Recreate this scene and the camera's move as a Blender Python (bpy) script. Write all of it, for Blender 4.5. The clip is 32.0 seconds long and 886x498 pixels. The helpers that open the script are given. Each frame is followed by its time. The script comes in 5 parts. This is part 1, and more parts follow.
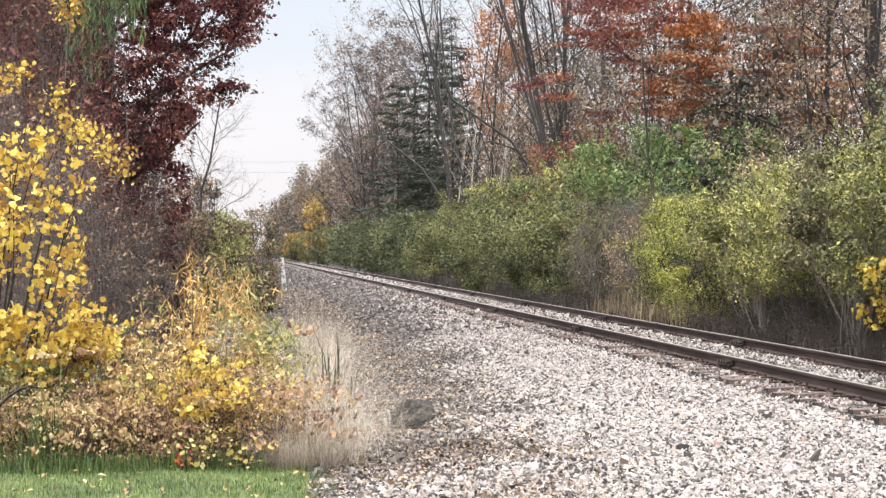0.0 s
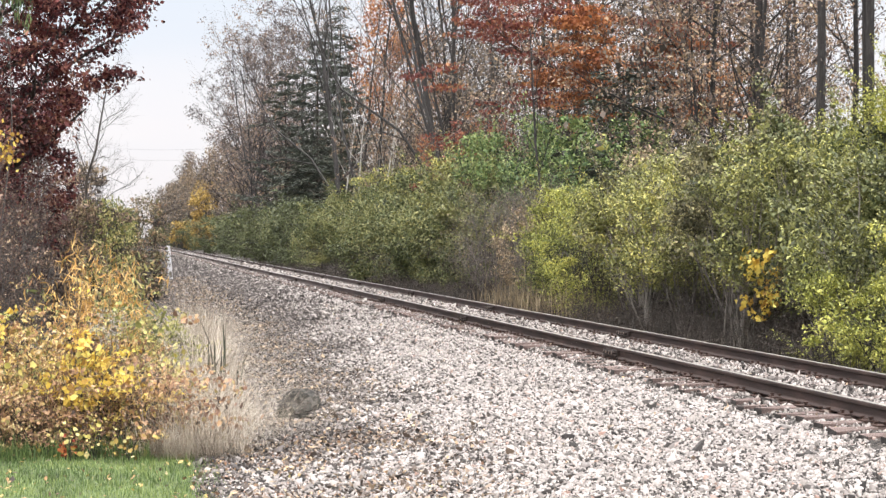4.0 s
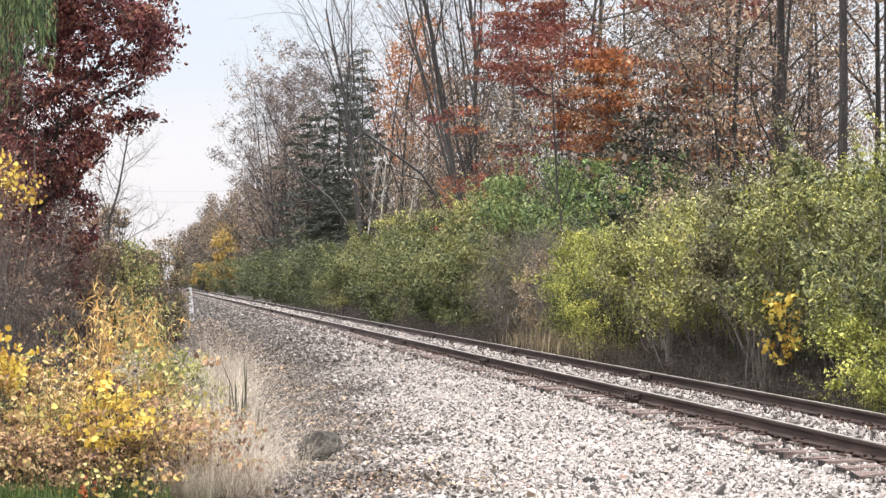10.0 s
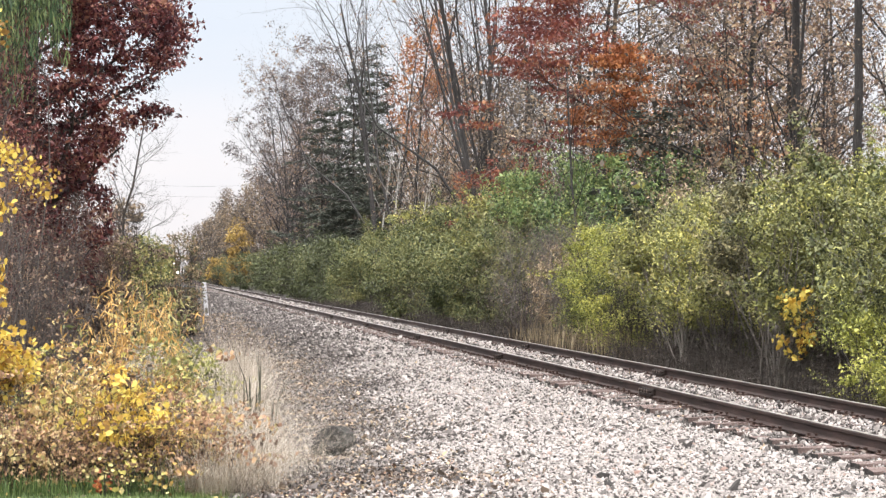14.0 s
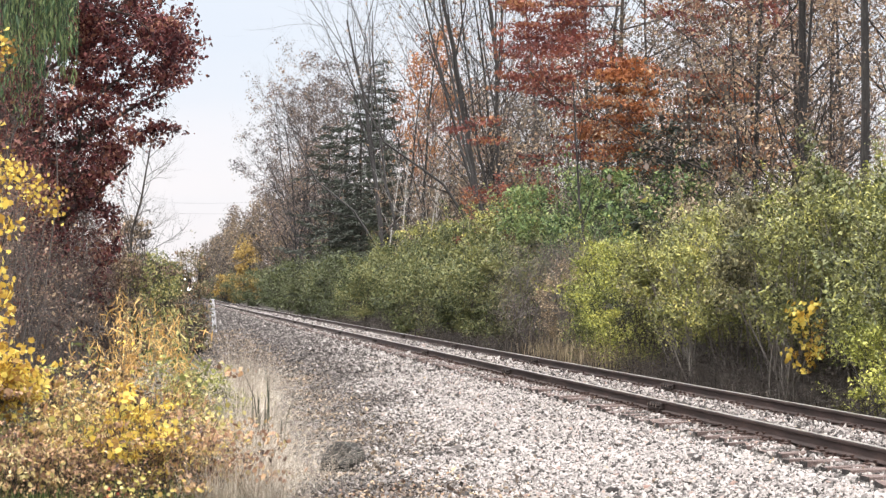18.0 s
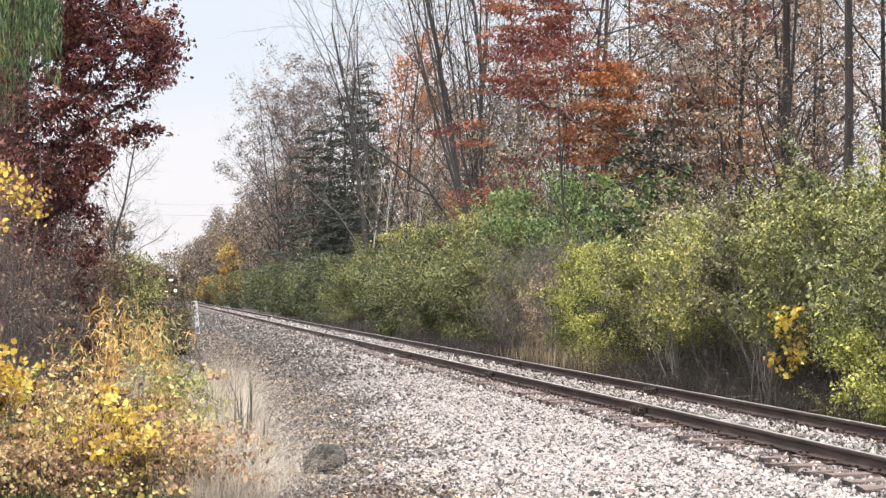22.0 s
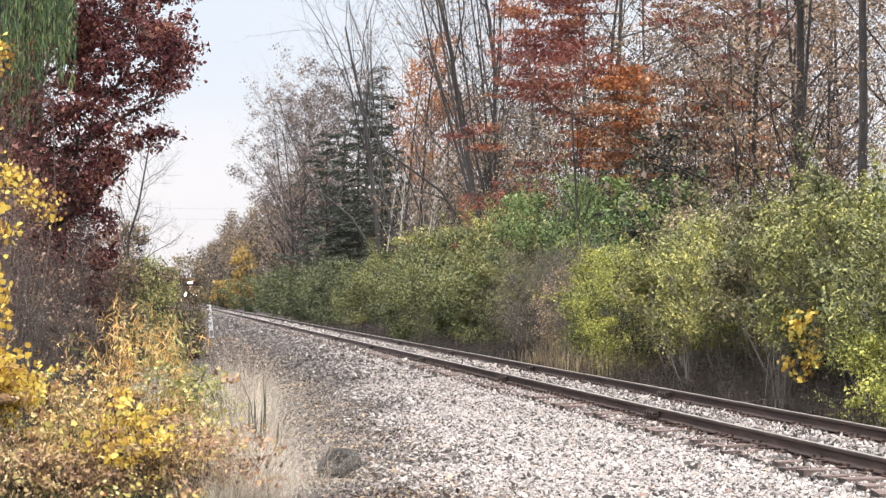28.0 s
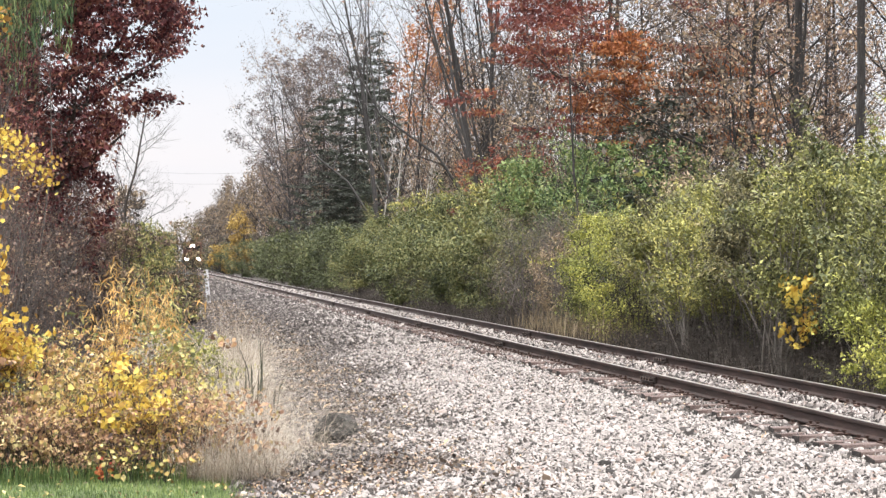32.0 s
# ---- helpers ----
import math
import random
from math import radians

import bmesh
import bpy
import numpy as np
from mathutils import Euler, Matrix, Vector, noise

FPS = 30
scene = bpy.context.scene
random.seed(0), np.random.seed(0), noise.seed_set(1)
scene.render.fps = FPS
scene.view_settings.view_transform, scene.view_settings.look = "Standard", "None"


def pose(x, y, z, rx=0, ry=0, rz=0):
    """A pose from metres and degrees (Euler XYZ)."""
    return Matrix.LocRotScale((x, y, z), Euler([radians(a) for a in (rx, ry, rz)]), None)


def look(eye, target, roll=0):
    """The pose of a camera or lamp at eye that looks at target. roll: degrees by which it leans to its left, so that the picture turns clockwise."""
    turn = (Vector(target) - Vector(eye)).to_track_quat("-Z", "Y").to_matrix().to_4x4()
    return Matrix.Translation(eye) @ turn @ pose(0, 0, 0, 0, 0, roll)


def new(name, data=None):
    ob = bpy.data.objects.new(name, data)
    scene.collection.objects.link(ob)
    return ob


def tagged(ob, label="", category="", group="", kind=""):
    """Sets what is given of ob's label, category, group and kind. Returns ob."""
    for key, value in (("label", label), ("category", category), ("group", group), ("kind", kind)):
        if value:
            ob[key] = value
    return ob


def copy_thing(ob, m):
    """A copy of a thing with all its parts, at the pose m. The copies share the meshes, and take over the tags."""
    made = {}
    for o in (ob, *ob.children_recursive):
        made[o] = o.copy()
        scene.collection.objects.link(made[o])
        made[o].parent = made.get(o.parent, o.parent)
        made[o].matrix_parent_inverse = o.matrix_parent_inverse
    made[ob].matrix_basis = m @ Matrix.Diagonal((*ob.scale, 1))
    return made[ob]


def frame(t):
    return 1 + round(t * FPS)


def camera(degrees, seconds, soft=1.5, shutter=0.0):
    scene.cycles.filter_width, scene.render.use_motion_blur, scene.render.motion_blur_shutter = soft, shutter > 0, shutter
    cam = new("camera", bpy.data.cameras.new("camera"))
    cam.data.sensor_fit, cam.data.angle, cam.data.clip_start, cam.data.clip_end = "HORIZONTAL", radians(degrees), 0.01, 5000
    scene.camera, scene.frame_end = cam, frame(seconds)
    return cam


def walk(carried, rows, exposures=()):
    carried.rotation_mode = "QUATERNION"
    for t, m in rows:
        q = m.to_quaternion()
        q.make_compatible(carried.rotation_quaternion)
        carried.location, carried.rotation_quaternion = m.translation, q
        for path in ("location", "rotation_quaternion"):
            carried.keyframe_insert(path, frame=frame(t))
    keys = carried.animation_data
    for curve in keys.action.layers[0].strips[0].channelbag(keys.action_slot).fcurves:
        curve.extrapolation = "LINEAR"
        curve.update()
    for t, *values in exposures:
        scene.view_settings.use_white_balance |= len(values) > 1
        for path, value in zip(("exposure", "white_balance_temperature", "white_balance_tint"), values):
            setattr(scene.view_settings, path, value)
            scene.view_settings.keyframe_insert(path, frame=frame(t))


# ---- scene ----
# ---------------------------------------------------------------- camera
# World: x across the track, y along it, z up; z = 0 is the top of the ties.
EYE = (0.0, 0.0, 1.66)
cam = camera(23.93, 32.0, soft=1.4)
TURNS = [  # seconds and the camera's turn in degrees
    (0.0, 89.924, 0.474, -6.068), (0.5, 90.109, 0.393, -6.006), (1.0, 90.139, 0.31, -6.255),
    (1.5, 90.013, 0.227, -6.864), (2.0, 89.908, 0.198, -7.732), (2.5, 89.81, 0.198, -8.508),
    (3.0, 89.671, 0.135, -8.988), (3.5, 89.576, 0.12, -9.146), (5.5, 90.223, -0.058, -9.038),
    (6.0, 90.499, -0.134, -9.008), (6.5, 90.729, -0.159, -8.801), (7.0, 90.825, -0.179, -8.567),
    (7.5, 90.821, -0.184, -8.496), (8.0, 90.767, -0.112, -8.557), (8.5, 90.69, -0.081, -8.6),
    (9.0, 90.643, -0.086, -8.602), (9.5, 90.689, -0.104, -8.586), (10.0, 90.79, -0.062, -8.562),
    (10.5, 90.852, -0.041, -8.462), (11.0, 90.874, -0.035, -8.368), (11.5, 90.924, -0.072, -8.32),
    (12.0, 91.026, -0.082, -8.313), (12.5, 91.091, -0.062, -8.291), (13.0, 91.006, 0.0, -8.243),
    (13.5, 90.819, -0.01, -8.184), (14.0, 90.655, -0.158, -8.173), (14.5, 90.512, -0.259, -8.265),
    (16.5, 90.411, 0.02, -8.08), (17.0, 90.572, 0.064, -7.998), (17.5, 90.829, 0.115, -7.99),
    (18.0, 91.076, 0.185, -7.955), (18.5, 91.216, 0.225, -7.886), (19.0, 91.22, 0.194, -7.891),
    (19.5, 91.144, 0.245, -7.99), (20.0, 91.079, 0.268, -8.074), (20.5, 91.069, 0.227, -8.142),
    (21.0, 91.093, 0.1, -8.23), (21.5, 91.123, -0.01, -8.324), (22.0, 91.155, -0.081, -8.41),
    (22.5, 91.148, -0.041, -8.403), (23.0, 91.072, -0.034, -8.226), (23.5, 90.977, -0.122, -7.996),
    (24.0, 90.977, -0.113, -7.845), (24.5, 91.074, -0.029, -7.865), (25.0, 91.201, 0.071, -7.939),
    (25.5, 91.34, 0.088, -7.998), (27.5, 91.311, -0.051, -8.08), (28.0, 91.261, -0.09, -8.036),
    (28.5, 91.214, -0.079, -7.99), (29.0, 91.173, -0.079, -7.966), (29.5, 91.131, -0.214, -7.997),
    (30.0, 91.094, -0.286, -8.001), (30.5, 90.968, -0.379, -7.969), (31.0, 90.755, -0.421, -8.012),
    (31.5, 90.496, -0.389, -8.126), (32.0, 90.315, -0.245, -8.12),
]
walk(cam, [(t, pose(*EYE, rx, ry, rz)) for t, rx, ry, rz in TURNS])

# ---------------------------------------------------------------- world and light
world = bpy.data.worlds.new("overcast_sky")
scene.world = world
world.use_nodes = True
wn, wl = world.node_tree.nodes, world.node_tree.links
wn.clear()
w_out = wn.new("ShaderNodeOutputWorld")
w_bg = wn.new("ShaderNodeBackground")
w_sky = wn.new("ShaderNodeTexSky")
w_sky.sky_type, w_sky.sun_disc = "NISHITA", False
w_sky.sun_elevation, w_sky.sun_rotation = radians(66), radians(228)
w_sky.dust_density, w_sky.air_density = 3.0, 1.0
w_gain = wn.new("ShaderNodeMix")
w_gain.data_type, w_gain.blend_type = "RGBA", "MULTIPLY"
w_gain.inputs["Factor"].default_value = 1.0
w_gain.inputs["B"].default_value = (0.10, 0.10, 0.10, 1)
w_co = wn.new("ShaderNodeTexCoord")
w_map = wn.new("ShaderNodeMapping")
w_map.inputs["Scale"].default_value = (2.0, 2.0, 9.0)
w_noise = wn.new("ShaderNodeTexNoise")
w_noise.inputs["Scale"].default_value, w_noise.inputs["Detail"].default_value = 1.6, 5.0
w_ramp = wn.new("ShaderNodeValToRGB")  # milky at the horizon, faint blue above
w_ramp.color_ramp.elements[0].position, w_ramp.color_ramp.elements[0].color = 0.02, (0.985, 0.935, 0.95, 1)
w_ramp.color_ramp.elements[1].position, w_ramp.color_ramp.elements[1].color = 0.17, (0.79, 0.84, 0.93, 1)
w_hi = w_ramp.color_ramp.elements.new(0.42)
w_hi.color = (0.95, 0.93, 0.91, 1)
w_ht = wn.new("ShaderNodeMath")
w_ht.operation = "MULTIPLY_ADD"
w_ht.inputs[1].default_value = 0.22
w_mix = wn.new("ShaderNodeMix")
w_mix.data_type = "RGBA"
w_mix.inputs["Factor"].default_value = 0.80
wl.new(w_co.outputs["Generated"], w_map.inputs["Vector"])
wl.new(w_map.outputs["Vector"], w_noise.inputs["Vector"])
wl.new(w_noise.outputs["Fac"], w_ht.inputs[0])
wl.new(w_ht.outputs[0], w_ramp.inputs["Fac"])
wl.new(w_sky.outputs["Color"], w_gain.inputs["A"])
wl.new(w_gain.outputs["Result"], w_mix.inputs["A"])
wl.new(w_ramp.outputs["Color"], w_mix.inputs["B"])
w_sep = wn.new("ShaderNodeSeparateXYZ")
wl.new(w_co.outputs["Generated"], w_sep.inputs["Vector"])
w_up = wn.new("ShaderNodeMapRange")  # an overcast sky is brightest overhead
w_up.inputs["From Min"].default_value, w_up.inputs["From Max"].default_value = 0.16, 1.0
w_up.inputs["To Min"].default_value, w_up.inputs["To Max"].default_value = 1.21, 5.6
wl.new(w_sep.outputs["Z"], w_up.inputs["Value"])
wl.new(w_up.outputs["Result"], w_bg.inputs["Strength"])
w_low = wn.new("ShaderNodeMath")
w_low.operation, w_low.inputs[1].default_value = "SUBTRACT", 0.10
wl.new(w_sep.outputs["Z"], w_low.inputs[0])
wl.new(w_low.outputs[0], w_ht.inputs[2])
wl.new(w_mix.outputs["Result"], w_bg.inputs["Color"])
wl.new(w_bg.outputs["Background"], w_out.inputs["Surface"])

sun = new("sun", bpy.data.lights.new("sun", "SUN"))
sun.data.energy, sun.data.angle, sun.data.color = 1.5, radians(24), (1.0, 0.91, 0.80)
sun.matrix_world = look((-20, 2, 62), (0, 20, 0))
scene.view_settings.exposure = 0.0


# ---------------------------------------------------------------- materials
def nodes_of(name):
    m = bpy.data.materials.new(name)
    m.use_nodes = True
    t = m.node_tree
    return m, t.nodes, t.links, t.nodes["Principled BSDF"]


def ramp_of(ns, stops):
    r = ns.new("ShaderNodeValToRGB")
    e = r.color_ramp.elements
    while len(e) < len(stops):
        e.new(0.5)
    for el, (p, c) in zip(e, stops):
        el.position, el.color = p, (*c, 1)
    return r


def math_node(ns, ls, op, a, b):
    n = ns.new("ShaderNodeMath")
    n.operation = op
    for i, v in enumerate((a, b)):
        if isinstance(v, (int, float)):
            n.inputs[i].default_value = v
        else:
            ls.new(v, n.inputs[i])
    return n.outputs[0]


def leaf_mat(name, stops, rough=0.55, through_light=0.16, patch=0.9, spread=1.1):
    """Leaves: each one has its own tint, and tints drift in patches over the plant."""
    m, ns, ls, b = nodes_of(name)
    geo = ns.new("ShaderNodeNewGeometry")
    nz = ns.new("ShaderNodeTexNoise")
    nz.inputs["Scale"].default_value, nz.inputs["Detail"].default_value = patch, 3.0
    ls.new(geo.outputs["Position"], nz.inputs["Vector"])
    big = math_node(ns, ls, "MULTIPLY", nz.outputs["Fac"], 1.6)
    one = math_node(ns, ls, "MULTIPLY", geo.outputs["Random Per Island"], spread)
    inf = ns.new("ShaderNodeObjectInfo")
    own = math_node(ns, ls, "MULTIPLY", inf.outputs["Random"], 0.34)
    both = math_node(ns, ls, "ADD", math_node(ns, ls, "ADD", big, one), own)
    fac = math_node(ns, ls, "SUBTRACT", both, 0.47 + spread * 0.5)
    r = ramp_of(ns, stops)
    ls.new(fac, r.inputs["Fac"])
    ls.new(r.outputs["Color"], b.inputs["Base Color"])
    b.inputs["Roughness"].default_value = rough
    b.inputs["Specular IOR Level"].default_value = 0.3
    tr = ns.new("ShaderNodeBsdfTranslucent")
    ls.new(r.outputs["Color"], tr.inputs["Color"])
    mx = ns.new("ShaderNodeMixShader")
    mx.inputs["Fac"].default_value = through_light
    ls.new(b.outputs["BSDF"], mx.inputs[1])
    ls.new(tr.outputs["BSDF"], mx.inputs[2])
    ls.new(mx.outputs["Shader"], ns["Material Output"].inputs["Surface"])
    return m


def rough_mat(name, stops, scale=8.0, stretch=(1, 1, 1), rough=0.9, bump=0.3, metal=0.0, fine=40.0, dist=0.02):
    """Noise at two scales in colour and relief."""
    m, ns, ls, b = nodes_of(name)
    co = ns.new("ShaderNodeTexCoord")
    mp = ns.new("ShaderNodeMapping")
    mp.inputs["Scale"].default_value = stretch
    ls.new(co.outputs["Object"], mp.inputs["Vector"])
    n1, n2 = ns.new("ShaderNodeTexNoise"), ns.new("ShaderNodeTexNoise")
    n1.inputs["Scale"].default_value, n1.inputs["Detail"].default_value = scale, 4.0
    n2.inputs["Scale"].default_value, n2.inputs["Detail"].default_value = fine, 3.0
    for n in (n1, n2):
        ls.new(mp.outputs["Vector"], n.inputs["Vector"])
    s = math_node(ns, ls, "MULTIPLY", n2.outputs["Fac"], 0.6)
    s = math_node(ns, ls, "ADD", math_node(ns, ls, "MULTIPLY", n1.outputs["Fac"], 1.1), s)
    s = math_node(ns, ls, "SUBTRACT", s, 0.35)
    r = ramp_of(ns, stops)
    ls.new(s, r.inputs["Fac"])
    ls.new(r.outputs["Color"], b.inputs["Base Color"])
    bp = ns.new("ShaderNodeBump")
    bp.inputs["Strength"].default_value, bp.inputs["Distance"].default_value = bump, dist
    ls.new(s, bp.inputs["Height"])
    ls.new(bp.outputs["Normal"], b.inputs["Normal"])
    b.inputs["Roughness"].default_value, b.inputs["Metallic"].default_value = rough, metal
    return m


M_OAK_RED = leaf_mat("oak_leaf_dark_red", [(0.1, (0.055, 0.021, 0.026)), (0.45, (0.15, 0.045, 0.048)), (0.75, (0.25, 0.08, 0.072)), (1.0, (0.36, 0.18, 0.12))])
M_OAK_RUST = leaf_mat("oak_leaf_rust", [(0.0, (0.070, 0.026, 0.028)), (0.42, (0.19, 0.052, 0.043)), (0.64, (0.255, 0.082, 0.049)), (1.0, (0.42, 0.22, 0.10))], patch=0.45, spread=0.6)
M_OAK_ORANGE = leaf_mat("oak_leaf_orange", [(0.0, (0.15, 0.055, 0.038)), (0.4, (0.38, 0.145, 0.062)), (0.7, (0.56, 0.25, 0.095)), (1.0, (0.66, 0.39, 0.17))], patch=0.5, spread=0.6)
M_TAN = leaf_mat("dry_tan_leaf", [(0.0, (0.104, 0.079, 0.071)), (0.45, (0.235, 0.158, 0.12)), (0.75, (0.43, 0.285, 0.18)), (1.0, (0.634, 0.476, 0.317))], patch=0.3)
M_GREY_LEAF = leaf_mat("thin_grey_leaf", [(0.0, (0.074, 0.063, 0.056)), (0.5, (0.162, 0.135, 0.114)), (0.8, (0.255, 0.2, 0.15)), (1.0, (0.39, 0.29, 0.18))], patch=0.3)
M_ASH_LEAF = leaf_mat("grey_mauve_leaf", [(0.0, (0.075, 0.066, 0.065)), (0.5, (0.185, 0.155, 0.148)), (0.8, (0.29, 0.225, 0.19)), (1.0, (0.42, 0.28, 0.18))], patch=0.3)
M_GREEN = leaf_mat("honeysuckle_green", [(0.0, (0.023, 0.032, 0.018)), (0.35, (0.12, 0.142, 0.06)), (0.65, (0.20, 0.216, 0.088)), (1.0, (0.33, 0.315, 0.13))], patch=0.6, through_light=0.07, spread=0.8)
M_LIME = leaf_mat("honeysuckle_yellow_green", [(0.0, (0.036, 0.048, 0.023)), (0.3, (0.185, 0.205, 0.064)), (0.6, (0.37, 0.39, 0.088)), (1.0, (0.56, 0.535, 0.14))], patch=1.1, through_light=0.07, spread=0.7)
M_OLIVE = leaf_mat("honeysuckle_grey_olive", [(0.0, (0.036, 0.045, 0.028)), (0.4, (0.19, 0.2, 0.085)), (0.75, (0.365, 0.37, 0.118)), (1.0, (0.56, 0.51, 0.165))], patch=1.1, through_light=0.07, spread=0.75)
M_KHAKI = leaf_mat("honeysuckle_khaki", [(0.0, (0.035, 0.036, 0.024)), (0.4, (0.155, 0.15, 0.082)), (0.75, (0.29, 0.265, 0.135)), (1.0, (0.48, 0.41, 0.21))], patch=1.1, through_light=0.07, spread=0.75)
M_BRIGHT = leaf_mat("bright_green_leaf", [(0.0, (0.042, 0.072, 0.033)), (0.4, (0.15, 0.235, 0.095)), (0.75, (0.25, 0.34, 0.13)), (1.0, (0.38, 0.43, 0.17))], patch=0.5, through_light=0.07)
M_YELLOW = leaf_mat("maple_yellow_leaf", [(0.0, (0.28, 0.16, 0.05)), (0.25, (0.50, 0.31, 0.07)), (0.6, (0.76, 0.56, 0.11)), (1.0, (0.86, 0.73, 0.2))], patch=1.5, through_light=0.4)
M_BRAMBLE = leaf_mat("bramble_autumn_leaf", [(0.0, (0.05, 0.04, 0.032)), (0.24, (0.17, 0.11, 0.075)), (0.36, (0.50, 0.29, 0.13)), (0.45, (0.33, 0.19, 0.125)), (0.53, (0.60, 0.44, 0.15)), (0.61, (0.17, 0.19, 0.075)), (0.70, (0.58, 0.38, 0.15)), (0.82, (0.68, 0.55, 0.22)), (1.0, (0.76, 0.60, 0.38))], patch=5.0, spread=0.7)
M_BRAMBLE_PINK = leaf_mat("bramble_pink_leaf", [(0.0, (0.07, 0.048, 0.04)), (0.32, (0.31, 0.18, 0.125)), (0.58, (0.62, 0.40, 0.23)), (0.78, (0.36, 0.32, 0.135)), (1.0, (0.80, 0.64, 0.36))], patch=3.0, spread=0.62)
M_LEMON = leaf_mat("yellow_green_leaf", [(0.0, (0.24, 0.20, 0.06)), (0.4, (0.50, 0.44, 0.12)), (0.75, (0.70, 0.61, 0.20)), (1.0, (0.80, 0.72, 0.34))], patch=2.5, through_light=0.35)
M_BROWN_LEAF = leaf_mat("brown_thicket_leaf", [(0.0, (0.10, 0.074, 0.066)), (0.5, (0.26, 0.182, 0.148)), (0.8, (0.40, 0.275, 0.20)), (1.0, (0.54, 0.41, 0.26))], patch=0.8)
M_OAK_BROWN = leaf_mat("red_brown_thicket_leaf", [(0.0, (0.055, 0.026, 0.028)), (0.45, (0.155, 0.06, 0.055)), (0.75, (0.24, 0.10, 0.08)), (1.0, (0.38, 0.22, 0.14))], patch=1.2, spread=0.8)
M_DARK_GREEN = leaf_mat("dark_green_leaf", [(0.0, (0.06, 0.075, 0.036)), (0.4, (0.20, 0.22, 0.085)), (0.75, (0.37, 0.37, 0.14)), (1.0, (0.55, 0.48, 0.2))], patch=1.2)
M_RUSSET = leaf_mat("russet_green_leaf", [(0.0, (0.06, 0.055, 0.035)), (0.35, (0.16, 0.15, 0.07)), (0.6, (0.24, 0.20, 0.10)), (0.8, (0.26, 0.13, 0.085)), (1.0, (0.46, 0.36, 0.22))], patch=2.0)
M_FAR_GREEN = leaf_mat("distant_grey_green_leaf", [(0.0, (0.03, 0.038, 0.02)), (0.5, (0.098, 0.116, 0.055)), (1.0, (0.22, 0.23, 0.105))], patch=0.25, spread=0.6)
M_GOLD = leaf_mat("far_gold_leaf", [(0.0, (0.22, 0.145, 0.05)), (0.5, (0.42, 0.28, 0.075)), (1.0, (0.58, 0.43, 0.14))], patch=0.4)
M_NEEDLE = leaf_mat("conifer_needles", [(0.0, (0.04, 0.049, 0.043)), (0.5, (0.083, 0.098, 0.082)), (1.0, (0.15, 0.165, 0.13))], patch=0.5, through_light=0.1)
M_WILLOW = leaf_mat("willow_green_leaf", [(0.0, (0.05, 0.095, 0.05)), (0.5, (0.11, 0.18, 0.085)), (1.0, (0.24, 0.29, 0.12))], patch=1.0)
M_STRAW = leaf_mat("pale_straw_grass", [(0.0, (0.16, 0.13, 0.10)), (0.3, (0.36, 0.305, 0.24)), (0.6, (0.55, 0.48, 0.395)), (1.0, (0.72, 0.66, 0.57))], patch=1.5)
M_HAY = leaf_mat("dry_hay", [(0.0, (0.12, 0.095, 0.065)), (0.5, (0.25, 0.195, 0.125)), (1.0, (0.42, 0.34, 0.22))], patch=1.0)
M_RED = leaf_mat("scarlet_leaf", [(0.0, (0.20, 0.03, 0.02)), (0.5, (0.40, 0.08, 0.04)), (1.0, (0.55, 0.22, 0.08))], patch=2.0)
M_GOLD_WEED = leaf_mat("golden_weed", [(0.0, (0.30, 0.16, 0.055)), (0.5, (0.60, 0.355, 0.11)), (1.0, (0.76, 0.53, 0.22))], patch=2.0)
M_GRASS = leaf_mat("lawn_grass", [(0.0, (0.05, 0.08, 0.03)), (0.5, (0.12, 0.19, 0.062)), (1.0, (0.27, 0.33, 0.12))], patch=1.5)
# dead brown taken almost to black: the hedge foot's shade is in this colour
M_DEAD = leaf_mat("dead_stalk_with_shade", [(0.0, (0.016, 0.013, 0.012)), (0.5, (0.038, 0.031, 0.027)), (1.0, (0.11, 0.09, 0.074))], patch=1.0)
M_FLUFF = leaf_mat("grey_seed_fluff", [(0.0, (0.28, 0.24, 0.22)), (0.5, (0.46, 0.42, 0.40)), (1.0, (0.62, 0.58, 0.55))], patch=2.0)
M_REED = leaf_mat("grey_green_reed", [(0.0, (0.03, 0.036, 0.026)), (0.5, (0.058, 0.066, 0.045)), (1.0, (0.10, 0.10, 0.066))], patch=1.5)
M_DRY = leaf_mat("pale_withered_leaf", [(0.0, (0.16, 0.12, 0.085)), (0.5, (0.38, 0.29, 0.19)), (1.0, (0.62, 0.50, 0.32))], patch=1.5)
M_LITTER = leaf_mat("fallen_leaf", [(0.0, (0.058, 0.048, 0.044)), (0.4, (0.156, 0.124, 0.104)), (0.75, (0.312, 0.24, 0.182)), (1.0, (0.572, 0.429, 0.273))], patch=2.0, spread=1.0, through_light=0.1)
M_BARK = rough_mat("grey_brown_bark", [(0.2, (0.014, 0.013, 0.013)), (0.55, (0.038, 0.034, 0.033)), (0.9, (0.09, 0.082, 0.078))], scale=5, stretch=(4, 4, 0.7), bump=0.6)
M_TWIG = rough_mat("grey_purple_twig", [(0.2, (0.07, 0.059, 0.056)), (0.55, (0.16, 0.138, 0.127)), (0.9, (0.29, 0.257, 0.232))], scale=6, stretch=(4, 4, 0.8), bump=0.3)
M_LIMB = rough_mat("grey_limb_bark", [(0.2, (0.02, 0.018, 0.018)), (0.55, (0.05, 0.046, 0.045)), (0.9, (0.105, 0.097, 0.094))], scale=6, stretch=(4, 4, 0.8), bump=0.4)
